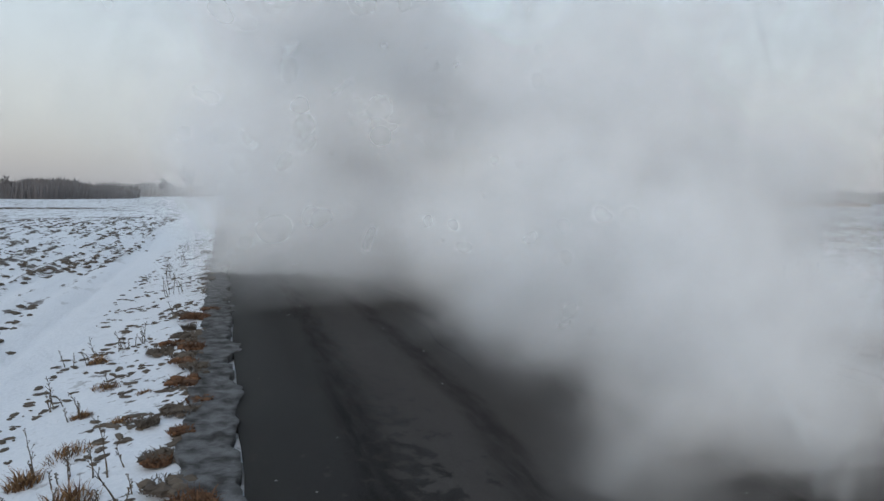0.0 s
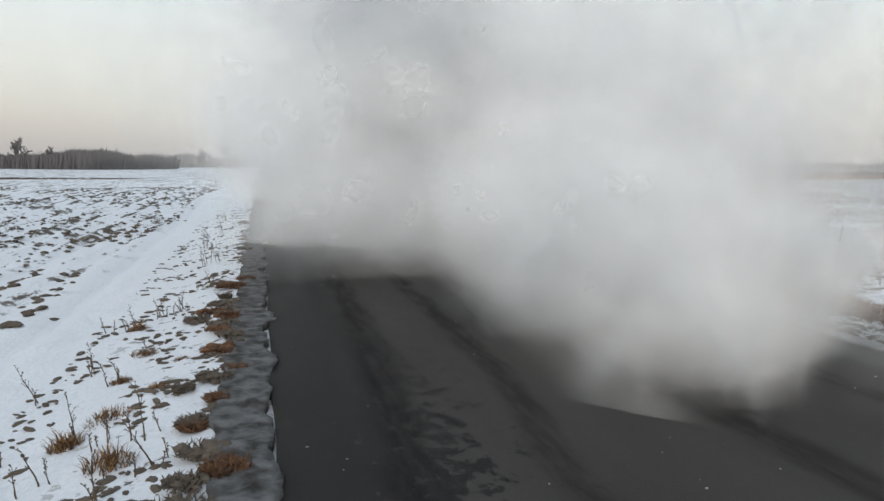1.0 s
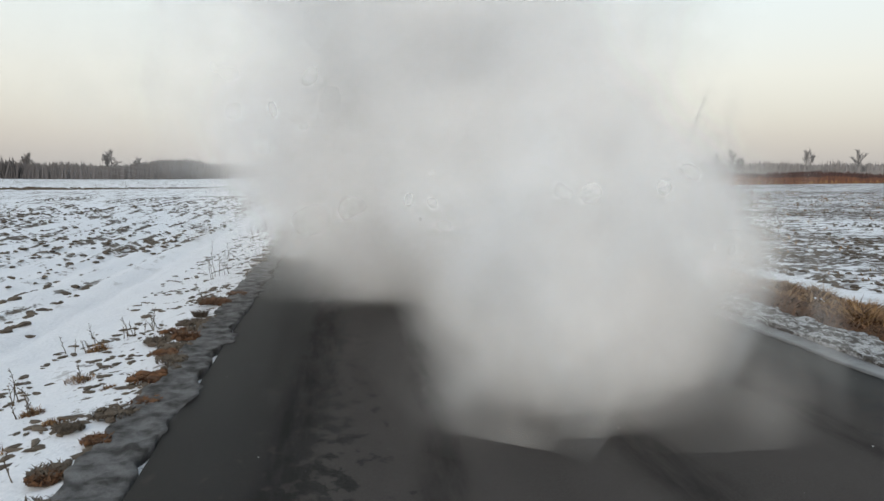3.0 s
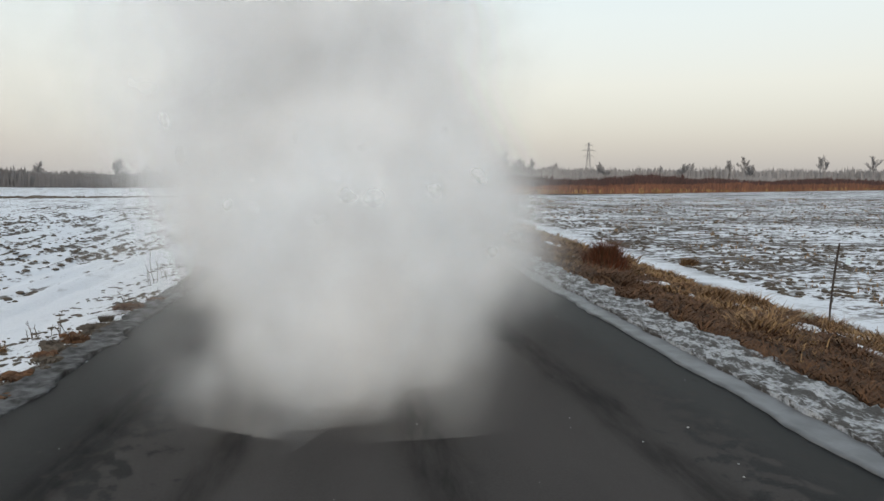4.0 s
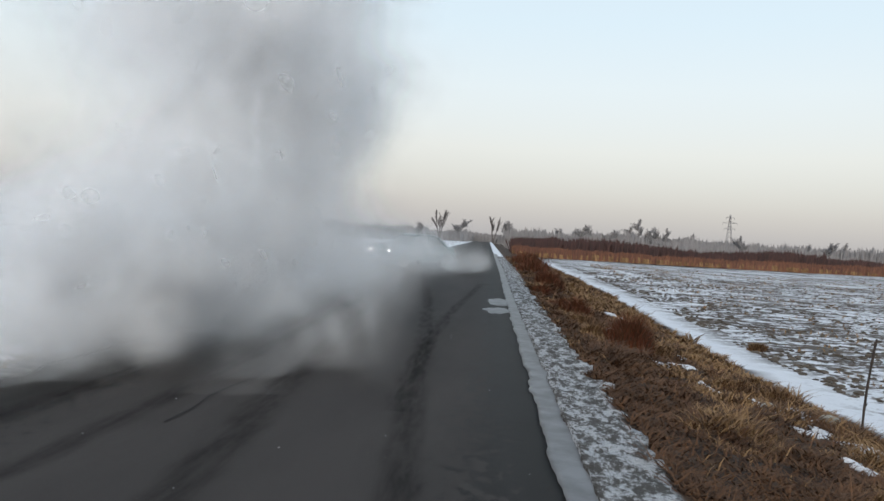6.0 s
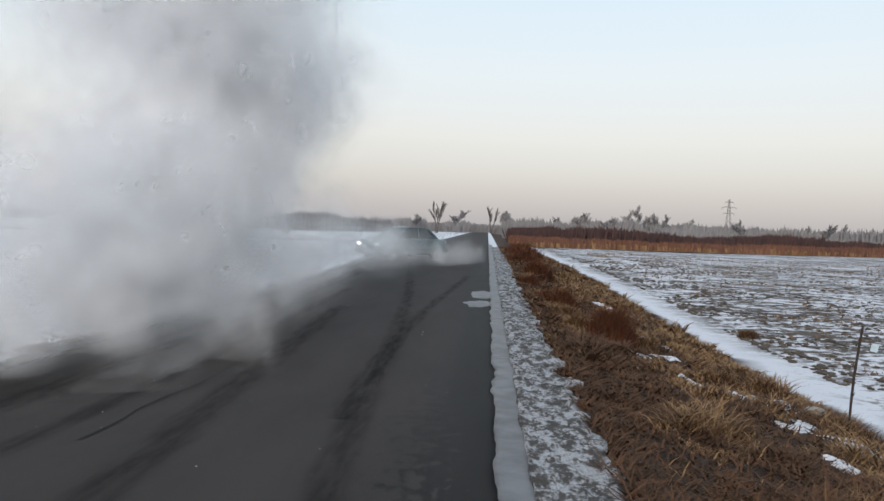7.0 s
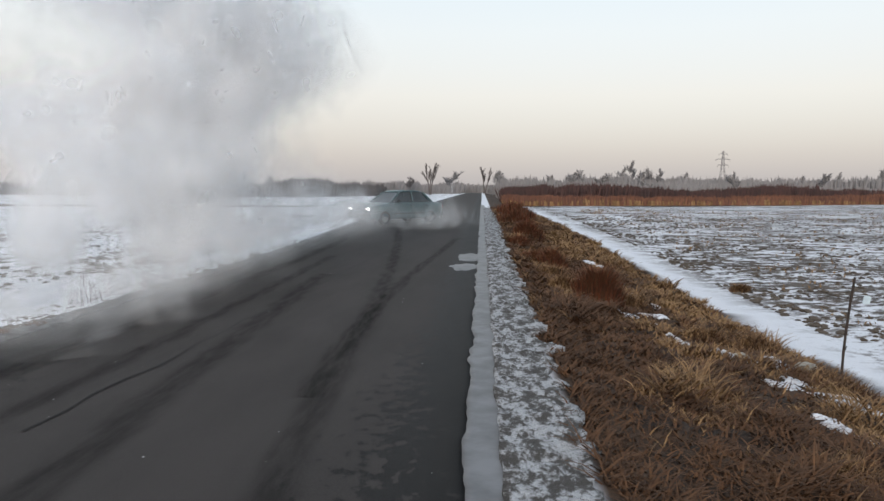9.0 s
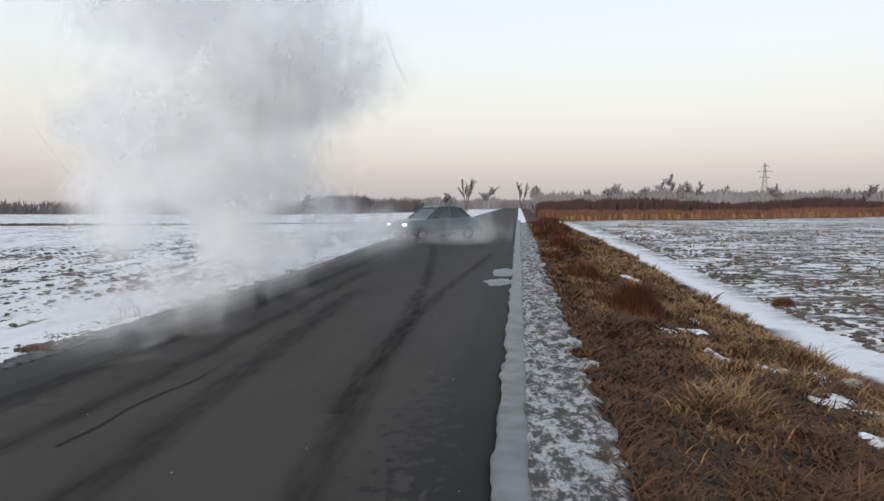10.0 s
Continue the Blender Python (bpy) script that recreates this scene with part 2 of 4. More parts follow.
def part(name, bm, mat, parent, label="", smooth=False):
    me = bpy.data.meshes.new(name)
    bmesh.ops.recalc_face_normals(bm, faces=bm.faces)
    bm.to_mesh(me)
    bm.free()
    me.materials.append(mat)
    if smooth:
        me.polygons.foreach_set("use_smooth", [True] * len(me.polygons))
    ob = new(name, me)
    if parent:
        ob.parent = parent
    if label:
        tagged(ob, label)
    return ob


def box(bm, c, s, bevel=0.0, m=None):
    r = bmesh.ops.create_cube(bm, size=1.0, matrix=(m or Matrix()) @ Matrix.Translation(c) @ Matrix.Diagonal((*s, 1)))
    if bevel:
        bmesh.ops.bevel(bm, geom=list({e for v in r["verts"] for e in v.link_edges}), offset=bevel, segments=2, affect="EDGES")


def tube(verts, faces, a, b, ra, rb, n=4):
    """A tapered stick from a to b, added to the lists."""
    a, b = Vector(a), Vector(b)
    q = (b - a).to_track_quat("Z", "Y")
    base = len(verts)
    for c, r in ((a, ra), (b, rb)):
        for i in range(n):
            w = 2 * math.pi * i / n
            verts.append(c + q @ Vector((r * math.cos(w), r * math.sin(w), 0)))
    for i in range(n):
        j = (i + 1) % n
        faces.append((base + i, base + j, base + n + j, base + n + i))


def smoothstep(a, b, v):
    t = min(1.0, max(0.0, (v - a) / (b - a)))
    return t * t * (3 - 2 * t)


def lerp_table(table, v):
    if v <= table[0][0]:
        return table[0][1]
    for (a, za), (b, zb) in zip(table, table[1:]):
        if v <= b:
            return za + (zb - za) * (v - a) / (b - a)
    return table[-1][1]


HW = 2.65
PROFILE = [(-60, -0.3), (-5.2, -0.3), (-4.2, -0.25), (-3.6, -0.12), (-3.0, -0.02), (-2.6, -0.07), (2.6, -0.07), (2.75, -0.03), (3.4, 0.0), (4.4, -0.18), (6.2, -0.52), (7.6, -0.75), (9.0, -0.78), (14, -0.65), (60, -0.5)]


def rise(y):
    return 0.2 * smoothstep(19, 36, y)


def gz(x, y):
    """The height of the ground."""
    z = lerp_table(PROFILE, x) + rise(y) * smoothstep(30, 6, abs(x))
    if abs(x) > HW + 0.1 and -5 < y < 60:
        fade = smoothstep(HW + 0.1, HW + 0.8, abs(x)) * smoothstep(60, 25, y)
        z += fade * (0.05 * noise.noise((x * 1.3, y * 0.9, 0)) + 0.035 * noise.noise((x * 4.1, y * 3.1, 5)))
        if 3.4 < x < 8.6:
            z += smoothstep(3.4, 4.2, x) * smoothstep(8.6, 7.4, x) * (0.09 * noise.noise((x * 1.6, y * 1.2, 21)) + 0.05 * noise.noise((x * 3.3, y * 2.6, 23)))
        if x < -5:
            z += fade * 0.05 * math.sin(x * 9.0 + 1.5 * noise.noise((x * 0.4, y * 0.15, 2)))
    return z


def spread(edges):
    """Grid lines: (start, end, step) stretches, and then widening steps."""
    out = []
    for a, b, s in edges:
        out += list(np.arange(a, b, s))
    return out


# ---- ground and road ----
far_out = [14 * 1.22 ** i for i in range(1, 28)]
xs = [-v for v in reversed(far_out)] + spread([(-14, -5.2, 0.2), (-5.2, -2.6, 0.1), (-2.6, 2.6, 0.65), (2.6, 7.8, 0.12), (7.8, 14.01, 0.25)]) + far_out
ys = [-v for v in reversed(far_out)] + spread([(-14, 2, 1.0), (2, 16, 0.14), (16, 40, 0.4)]) + [40 * 1.09 ** i for i in range(0, 52)]
verts = [(x, y, gz(x, y)) for y in ys for x in xs]
nx = len(xs)
faces = [(j * nx + i, j * nx + i + 1, (j + 1) * nx + i + 1, (j + 1) * nx + i) for j in range(len(ys) - 1) for i in range(nx - 1)]
ground = tagged(mesh_ob("ground", verts, faces, M_GROUND, smooth=True), "snow-covered ploughed fields with dark soil showing through", "ground", kind="structure")


def strip(name, x0, x1, y0, y1, step, mat, wob0=0.0, wob1=0.0, z=0.0, thick=0.06, freq=1.3, cols=6, lump=0.0, seed=0.0):
    """A long band along the road, with uneven rims and turned-down edges."""
    v, f = [], []
    n = int((y1 - y0) / step)
    for j in range(n + 1):
        y = y0 + (y1 - y0) * j / n
        a = x0 + wob0 * (noise.noise((y * freq, seed, 1)) + 0.5 * noise.noise((y * freq * 3.7, seed, 2)))
        b = x1 + wob1 * (noise.noise((y * freq, seed, 7)) + 0.5 * noise.noise((y * freq * 3.7, seed, 8)))
        v.append((a, y, rise(y) + z - thick))
        for i in range(cols + 1):
            x = a + (b - a) * i / cols
            v.append((x, y, rise(y) + z + lump * (0.3 + noise.noise((x * 11, y * 6, seed)) + 0.7 * noise.noise((x * 23, y * 15, seed)))))
        v.append((b, y, rise(y) + z - thick))
    w = cols + 3
    for j in range(n):
        for i in range(w - 1):
            f.append((j * w + i, j * w + i + 1, (j + 1) * w + i + 1, (j + 1) * w + i))
    return mesh_ob(name, v, f, mat, smooth=True)


road = strip("road", -HW, HW, -40, 420, 0.5, M_ROAD, 0.04, 0.04, thick=0.1, cols=10)
tagged(road, "narrow dark grey country road of worn asphalt", "road", kind="structure")
ice = strip("ice_strip", HW - 0.02, 2.93, -6, 70, 0.06, M_ICE, 0.06, 0.05, z=0.012, freq=1.1, lump=0.006, seed=3)
tagged(ice, "strip of grey ice along the asphalt edge", "ice", kind="structure")
crust = strip("snow_crust", 2.87, 3.46, -6, 60, 0.05, M_CRUST, 0.05, 0.20, z=0.03, freq=1.6, cols=9, lump=0.035, seed=5)
tagged(crust, "rutted dirty snow crust on the road shoulder", "snow", kind="structure")
crust_l = strip("frosted_shoulder", -3.0, -2.66, -6, 60, 0.05, M_FROST, 0.10, 0.15, z=0.002, freq=1.7, cols=8, lump=0.02, seed=9)
tagged(crust_l, "frosted dark gravel rim beside the asphalt", "shoulder", kind="structure")


# ---- tyre smoke, in rigid puffs ----
def puff_mesh(seed, flakes):
    """A loose ball of domed wisps, about 1 m in radius."""
    rng = random.Random(seed)
    v, f, uv = [], [], []
    lobes = [Vector((rng.gauss(0, 0.38), rng.gauss(0, 0.38), rng.gauss(0, 0.34))) for _ in range(6)]
    rings, seg = 3, 8
    for _ in range(flakes):
        c = rng.choice(lobes) + Vector((rng.gauss(0, 0.22), rng.gauss(0, 0.22), rng.gauss(0, 0.2)))
        r = rng.uniform(0.6, 1.0)
        q = Vector((rng.gauss(0, 0.45), rng.choice((-1, 1)), rng.gauss(0, 0.4))).to_track_quat("Z", "Y")
        base = len(v)
        v.append(c)
        uv.append((0.0, 0.0))
        for j in range(1, rings + 1):
            for i in range(seg):
                a, s = 2 * math.pi * i / seg, j / rings
                v.append(c + q @ Vector((r * s * math.cos(a), r * s * math.sin(a), -0.07 * r * s * s)))
                uv.append((s * math.cos(a), s * math.sin(a)))
        for i in range(seg):
            k = (i + 1) % seg
            f.append((base, base + 1 + i, base + 1 + k))
            for j in range(rings - 1):
                o = base + 1 + j * seg
                f.append((o + i, o + seg + i, o + seg + k, o + k))
    me = bpy.data.meshes.new("smoke_puff")
    me.from_pydata([tuple(p) for p in v], [], f)
    layer = me.uv_layers.new(name="UVMap")
    for loop in me.loops:
        layer.data[loop.index].uv = uv[loop.vertex_index]
    me.polygons.foreach_set("use_smooth", [True] * len(me.polygons))
    me.materials.append(M_SMOKE)
    return me


PUFFS = [puff_mesh(100 + i, 19) for i in range(8)]
RAGS = [puff_mesh(200 + i, 8) for i in range(8)]
smoke = tagged(new("tyre_smoke"), "thick billowing pale grey tyre smoke drifting off the road", "smoke")
moving = []


def drift(count, size, density, boxes, seed, spin=5.0):
    """Puffs that drift together: at each time they fill a box (centre, half sizes)."""
    rng = random.Random(seed)
    for n in range(count):
        a = [rng.uniform(-1, 1) for _ in range(3)]
        a[2] = 2 * (n + 0.5) / count - 1 if count > 6 else a[2]
        i = len(moving)
        ob = new("smoke_puff", (PUFFS if density > 0.2 else RAGS)[i % 8])
        ob.parent = smoke
        k = rng.uniform(*size)
        ob.scale = (k, k, k * 0.92)
        ob["density"] = density
        turn = (i * 67) % 50 - 25 + 180 * (i % 2)
        rows = []
        for t, c, h in boxes:
            rows.append((t, pose(c[0] + a[0] * h[0], c[1] + a[1] * h[1], c[2] + a[2] * h[2], 0, 0, turn + spin * t * (1 if i % 2 else -1))))
        moving.append((ob, rows))


# the tall bank over the road that leans away to the left field
drift(24, (1.5, 2.0), 0.28, [(0, (0.0, 12.8, 3.6), (2.5, 2.4, 3.0)), (2.5, (-0.4, 12.2, 3.6), (1.8, 2.2, 3.1)), (4.5, (-1.45, 12, 3.7), (0.5, 2.2, 3.3)), (6, (-2.4, 13.4, 4.0), (0.6, 2.6, 3.5)), (7.5, (-3.4, 16, 4.6), (1.1, 3.2, 3.8)), (10, (-4.8, 21, 5.6), (2.5, 3.5, 4.2))], 1)
# the skirt that rolls over the asphalt close by
drift(14, (0.85, 1.2), 0.27, [(0, (1.0, 6.4, 1.1), (1.5, 1.2, 0.5)), (2.5, (0.55, 6.9, 1.1), (0.85, 0.9, 0.5)), (3.1, (0.5, 7.0, 1.1), (0.8, 0.9, 0.5)), (4.5, (-0.6, 7.5, 1.2), (0.45, 1.1, 0.55)), (6, (-2.1, 9.2, 1.5), (0.6, 1.5, 0.8)), (7.5, (-2.6, 11.5, 2.1), (0.7, 2.5, 1.2)), (10, (-4.4, 19, 3.6), (1.8, 3, 1.9))], 2)
# the nearest rolls
drift(13, (0.6, 0.9), 0.24, [(0, (1.15, 3.7, 0.6), (1.2, 0.7, 0.35)), (1, (1.1, 4.8, 0.7), (0.9, 0.6, 0.35)), (2.5, (0.5, 5.3, 0.65), (0.55, 0.5, 0.3)), (3.1, (0.35, 5.4, 0.65), (0.5, 0.5, 0.3)), (4.5, (-0.65, 5.9, 0.65), (0.4, 0.6, 0.3)), (5.5, (-1.8, 7.4, 0.85), (0.6, 1.0, 0.4)), (7.5, (-2.4, 10, 0.95), (0.6, 2.2, 0.5)), (10, (-3.6, 16, 2.2), (1.2, 3, 1.4))], 8)
# the veil over the verge
drift(11, (1.3, 1.9), 0.21, [(0, (3.0, 8.8, 2.4), (2.2, 2, 2.0)), (1, (2.4, 9.2, 2.3), (1.9, 2, 1.9)), (2.5, (0.4, 9.8, 2.3), (0.9, 2, 1.6)), (4.5, (-0.9, 11, 2.5), (0.6, 2, 1.4)), (6, (-2.3, 13, 3.4), (0.8, 2.4, 2.2)), (7.5, (-3.6, 17, 4.6), (1.4, 3, 2.8)), (10, (-5, 22, 5.8), (2.0, 3, 3.4))], 3)
# the low trail that leads to the car
drift(18, (0.9, 1.4), 0.185, [(0, (0.5, 20, 1.1), (1.8, 8, 0.4)), (4.5, (0.5, 19, 1.2), (1.2, 7, 0.5)), (5.5, (-0.7, 21, 1.0), (1.2, 9, 0.35)), (7.5, (-2.0, 21, 0.9), (0.9, 10, 0.3)), (10, (-2.6, 21, 0.8), (0.9, 10, 0.25))], 4)
# fresh smoke round the car
drift(16, (0.8, 1.2), 0.15, [(0, (-0.2, 31.6, 0.45), (2.6, 1.6, 0.2)), (5, (-0.8, 31.6, 0.45), (3.0, 1.6, 0.2)), (10, (-0.7, 31.7, 0.35), (3.0, 1.6, 0.2))], 5, 12)
# thin rags left behind on the road
drift(12, (0.5, 0.95), 0.10, [(0, (0.8, 7.2, 0.55), (0.8, 1.0, 0.15)), (4.5, (-0.1, 7.2, 0.5), (1.1, 1.2, 0.15)), (6, (-1.0, 8.4, 0.45), (1.5, 1.6, 0.12)), (7.5, (-1.6, 9.0, 0.45), (0.8, 2.2, 0.12)), (10, (-2.0, 10.0, 0.45), (0.45, 1.8, 0.12))], 6)
# a stray puff over the verge
drift(3, (0.7, 0.95), 0.115, [(0, (4.6, 9, 1.6), (0.2, 0.4, 0.2)), (2.5, (3.7, 9, 1.2), (0.5, 0.4, 0.2)), (3, (3.1, 9.2, 1.2), (0.5, 0.4, 0.2)), (4.5, (0.9, 12, 1.6), (0.3, 0.5, 0.3)), (10, (-4, 22, 4), (0.5, 0.5, 0.5))], 7)
# thinned old smoke that hangs over the white field
drift(7, (3.2, 4.6), 0.07, [(0, (-4.5, 22, 6.5), (3.5, 4, 4.5)), (4.5, (-6.0, 22, 6.0), (3.0, 4, 4.5)), (7.5, (-9.0, 25, 5.5), (4.0, 4, 4.5)), (10, (-9.5, 28, 6.0), (4.0, 4, 4.5))], 9, 3)


# ---- marks on the road ----
def ribbon(name, path, width, mat, label, category, z=0.004, rough_edge=0.15, seed=0):
    """A thin band along a path of (x, y), with uneven edges and thickness 4 mm."""
    pts = [Vector((x, y)) for x, y in path]
    fine = []
    for a, b in zip(pts, pts[1:]):
        n = max(2, int((b - a).length / 0.1))
        fine += [a + (b - a) * i / n for i in range(n)]
    v, f = [], []
    for i, p in enumerate(fine):
        d = (fine[min(i + 1, len(fine) - 1)] - fine[max(i - 1, 0)]).normalized()
        s = Vector((d.y, -d.x))
        w = width * 0.5 * (1 + rough_edge * 2 * noise.noise((p.y * 2.3, seed, p.x)))
        shift = width * rough_edge * noise.noise((p.y * 1.1, seed + 4, 0))
        for k in (-1, 1):
            q = p + s * (k * w + shift)
            v.append((q.x, q.y, rise(q.y) + z))
        if i:
            o = 2 * i
            f.append((o - 2, o - 1, o + 1, o))
    ob = mesh_ob(name, v, f, mat)
    layer = ob.data.uv_layers.new(name="UVMap")
    for loop in ob.data.loops:
        layer.data[loop.index].uv = (loop.vertex_index % 2, 0)
    return tagged(ob, label, category, kind="structure")


def curve_path(pts, n=40):
    """A smooth path through a few places."""
    out = []
    for k in range(n + 1):
        u = k / n * (len(pts) - 1)
        i = min(int(u), len(pts) - 2)
        s = u - i
        p0, p1, p2, p3 = pts[max(i - 1, 0)], pts[i], pts[i + 1], pts[min(i + 2, len(pts) - 1)]
        out.append(tuple(0.5 * ((2 * b) + (c - a) * s + (2 * a - 5 * b + 4 * c - d) * s * s + (3 * b - a - 3 * c + d) * s ** 3) for a, b, c, d in zip(p0, p1, p2, p3)))
    return out


MARK_LABEL = "dark rubber skid mark left on the asphalt"
ribbon("skid_mark", curve_path([(1.72, -2), (1.62, 3), (1.42, 6.5), (1.05, 13), (0.4, 21), (-0.6, 31)]), 0.42, M_MARK, MARK_LABEL, "skid mark")
ribbon("skid_mark", curve_path([(1.25, 7), (1.2, 11), (1.35, 17), (1.9, 26)]), 0.34, M_MARK, MARK_LABEL, "skid mark", seed=2, z=0.007)
ribbon("skid_mark", curve_path([(-1.25, -2), (-1.16, 3), (-0.98, 4.5), (-0.9, 9), (-1.1, 20)]), 0.36, M_MARK, MARK_LABEL, "skid mark", seed=5)
ribbon("skid_mark", curve_path([(0.35, 1), (0.15, 5), (-0.1, 9), (-0.5, 16)]), 0.5, M_MARK, MARK_LABEL, "skid mark", seed=8, z=0.006)
ribbon("skid_mark", curve_path([(-2.0, 2), (-1.75, 8), (-1.7, 14), (-1.8, 26)]), 0.44, M_MARK, MARK_LABEL, "skid mark", seed=11)
ribbon("road_crack", [(-0.55 + 0.035 * math.sin(i * 1.9) + 0.02 * math.sin(i * 5.3) + 0.02 * i, 6.0 + 0.5 * i) for i in range(30)], 0.022, M_CRACK, "thin open crack running along the asphalt", "crack", z=0.009, rough_edge=0.5, seed=1)


def gravel():
    rng = random.Random(4)
    v, f = [], []
    for _ in range(70):
        x, y = rng.uniform(-2.5, 2.5), 2.5 + 14 * rng.random() ** 1.5
        lump(v, f, (x, y, rise(y) + 0.003), rng.uniform(0.004, 0.011), rng)
    tagged(mesh_ob("road_grit", v, f, M_CRUST), "scattered pale grit and ice crumbs on asphalt", "grit", kind="stuff")


def lump(v, f, c, r, rng, flat=0.6, long=1.0):
    """A small uneven clod, added to the lists."""
    base = len(v)
    turn = rng.uniform(0, 6.3)
    ct, st = math.cos(turn), math.sin(turn)
    for h, s in ((-0.3, 0.9), (0.35, 0.8)):
        for i in range(5):
            a = 2 * math.pi * i / 5 + h
            k = s * r * rng.uniform(0.7, 1.25)
            px, py = k * math.cos(a) * long, k * math.sin(a)
            v.append((c[0] + px * ct - py * st, c[1] + px * st + py * ct, c[2] + r * flat * h * rng.uniform(0.7, 1.3)))
    v.append((c[0], c[1], c[2] + r * flat * 0.8))
    for i in range(5):
        j = (i + 1) % 5
        f.append((base + i, base + j, base + 5 + j, base + 5 + i))
        f.append((base + 5 + i, base + 5 + j, base + 10))


gravel()


# ---- fields ----
def clods():
    rng = random.Random(12)
    v, f = [], []
    for _ in range(5200):
        y = 4 + 46 * rng.random() ** 1.6
        row = rng.randrange(0, 22)
        x = -5.6 - 0.62 * row + rng.gauss(0, 0.13) + 0.2 * math.sin(y * 0.3 + row)
        if noise.noise((x * 0.35, y * 0.16, 3)) < -0.12 or (row == 3 and rng.random() < 0.6):
            continue
        lump(v, f, (x, y, gz(x, y) + 0.012), rng.uniform(0.025, 0.085), rng, 0.6, rng.uniform(1.0, 1.9))
    tagged(mesh_ob("soil_clods", v, f, M_SOIL), "dark frozen soil clods in rows breaking through snow", "soil", kind="stuff")
    v, f = [], []
    for _ in range(9000):
        y = 7 + 60 * rng.random() ** 1.4
        x = 8.6 + 40 * rng.random() ** 1.6 + (0.02 * y)
        if noise.noise((x * 0.3, y * 0.3, 8)) < -0.1:
            continue
        lump(v, f, (x, y, gz(x, y) + 0.012), rng.uniform(0.03, 0.10), rng, 0.6, rng.uniform(1.0, 1.6))
    tagged(mesh_ob("soil_clods", v, f, M_SOIL), "scattered dark clods on the snowy stubble field", "soil", kind="stuff")


clods()


def blade(v, f, x, y, z, h, w, rng, lean=0.5):
    a = rng.uniform(0, 6.3)
    b = a + rng.uniform(-0.8, 0.8) + 1.57
    dx, dy = math.cos(a) * w, math.sin(a) * w
    lx, ly = math.cos(b) * h * lean, math.sin(b) * h * lean
    o = len(v)
    v += [(x - dx, y - dy, z), (x + dx, y + dy, z), (x + lx * 0.45 + dx * 0.6, y + ly * 0.45 + dy * 0.6, z + h * 0.62), (x + lx * 0.45 - dx * 0.6, y + ly * 0.45 - dy * 0.6, z + h * 0.62), (x + lx, y + ly, z + h * rng.uniform(0.75, 1.0))]
    f += [(o, o + 1, o + 2, o + 3), (o + 3, o + 2, o + 4)]


# open snow between the grass: place and size
PATCHES = [(5.48, 13.4, 0.55, 0.4), (6.60, 11.2, 0.45, 0.8), (6.35, 10.0, 0.35, 0.6), (7.0, 9.4, 0.7, 0.6), (7.3, 8.3, 0.8, 0.7), (6.3, 12.6, 0.3, 0.3), (5.9, 16.2, 0.5, 0.6), (5.4, 18.0, 0.4, 0.7), (5.0, 17.0, 0.25, 0.4), (6.1, 15.0, 0.3, 0.35), (5.6, 11.6, 0.22, 0.25), (6.0, 10.9, 0.2, 0.2), (4.6, 22.0, 0.4, 0.9), (5.9, 23.0, 0.4, 0.8), (5.2, 26.0, 0.4, 1.0), (6.7, 7.4, 0.5, 0.4), (6.1, 8.2, 0.25, 0.3)]


def in_patch(x, y):
    for px, py, rx, ry in PATCHES:
        d = ((x - px) / rx) ** 2 + ((y - py) / ry) ** 2
        if d < 0.55 + 1.2 * noise.noise((x * 3.1, y * 3.1, 4)):
            return True
    return False


def snow_patch(px, py, rx, ry, seed):
    v, f, n, rings = [(px, py, gz(px, py) + 0.04)], [], 44, 5
    for j in range(1, rings + 1):
        s = j / rings
        for i in range(n):
            a = 2 * math.pi * i / n
            k = s * (1 + 0.75 * noise.noise((math.cos(a) * 1.9, math.sin(a) * 1.9, seed)) + 0.6 * noise.noise((math.cos(a) * 4.5, math.sin(a) * 4.5, seed)) + 0.3 * noise.noise((math.cos(a) * 11, math.sin(a) * 11, seed)))
            x, y = px + rx * k * math.cos(a), py + ry * k * math.sin(a)
            v.append((x, y, gz(x, y) + (0.045 * (1 - s ** 3) - 0.02 * s ** 3) * (1 + 0.4 * noise.noise((x * 5, y * 5, seed)))))
    for i in range(n):
        k = (i + 1) % n
        f.append((0, 1 + i, 1 + k))
        for j in range(rings - 1):
            o = 1 + j * n
            f.append((o + i, o + n + i, o + n + k, o + k))
    tagged(mesh_ob("snow_patch", v, f, M_SNOW, smooth=True), "patch of leftover snow lying in dry verge grass", "snow", "snow patches in the verge", kind="structure")


rng = random.Random(71)
for i, (px, py, rx, ry) in enumerate(PATCHES):
    for k in range(4):
        size = rng.uniform(0.25, 0.5)
        snow_patch(px + rng.uniform(-0.75, 0.75) * rx, py + rng.uniform(-0.75, 0.75) * ry, rx * size, ry * size * 0.9, i * 3.7 + k * 1.3)


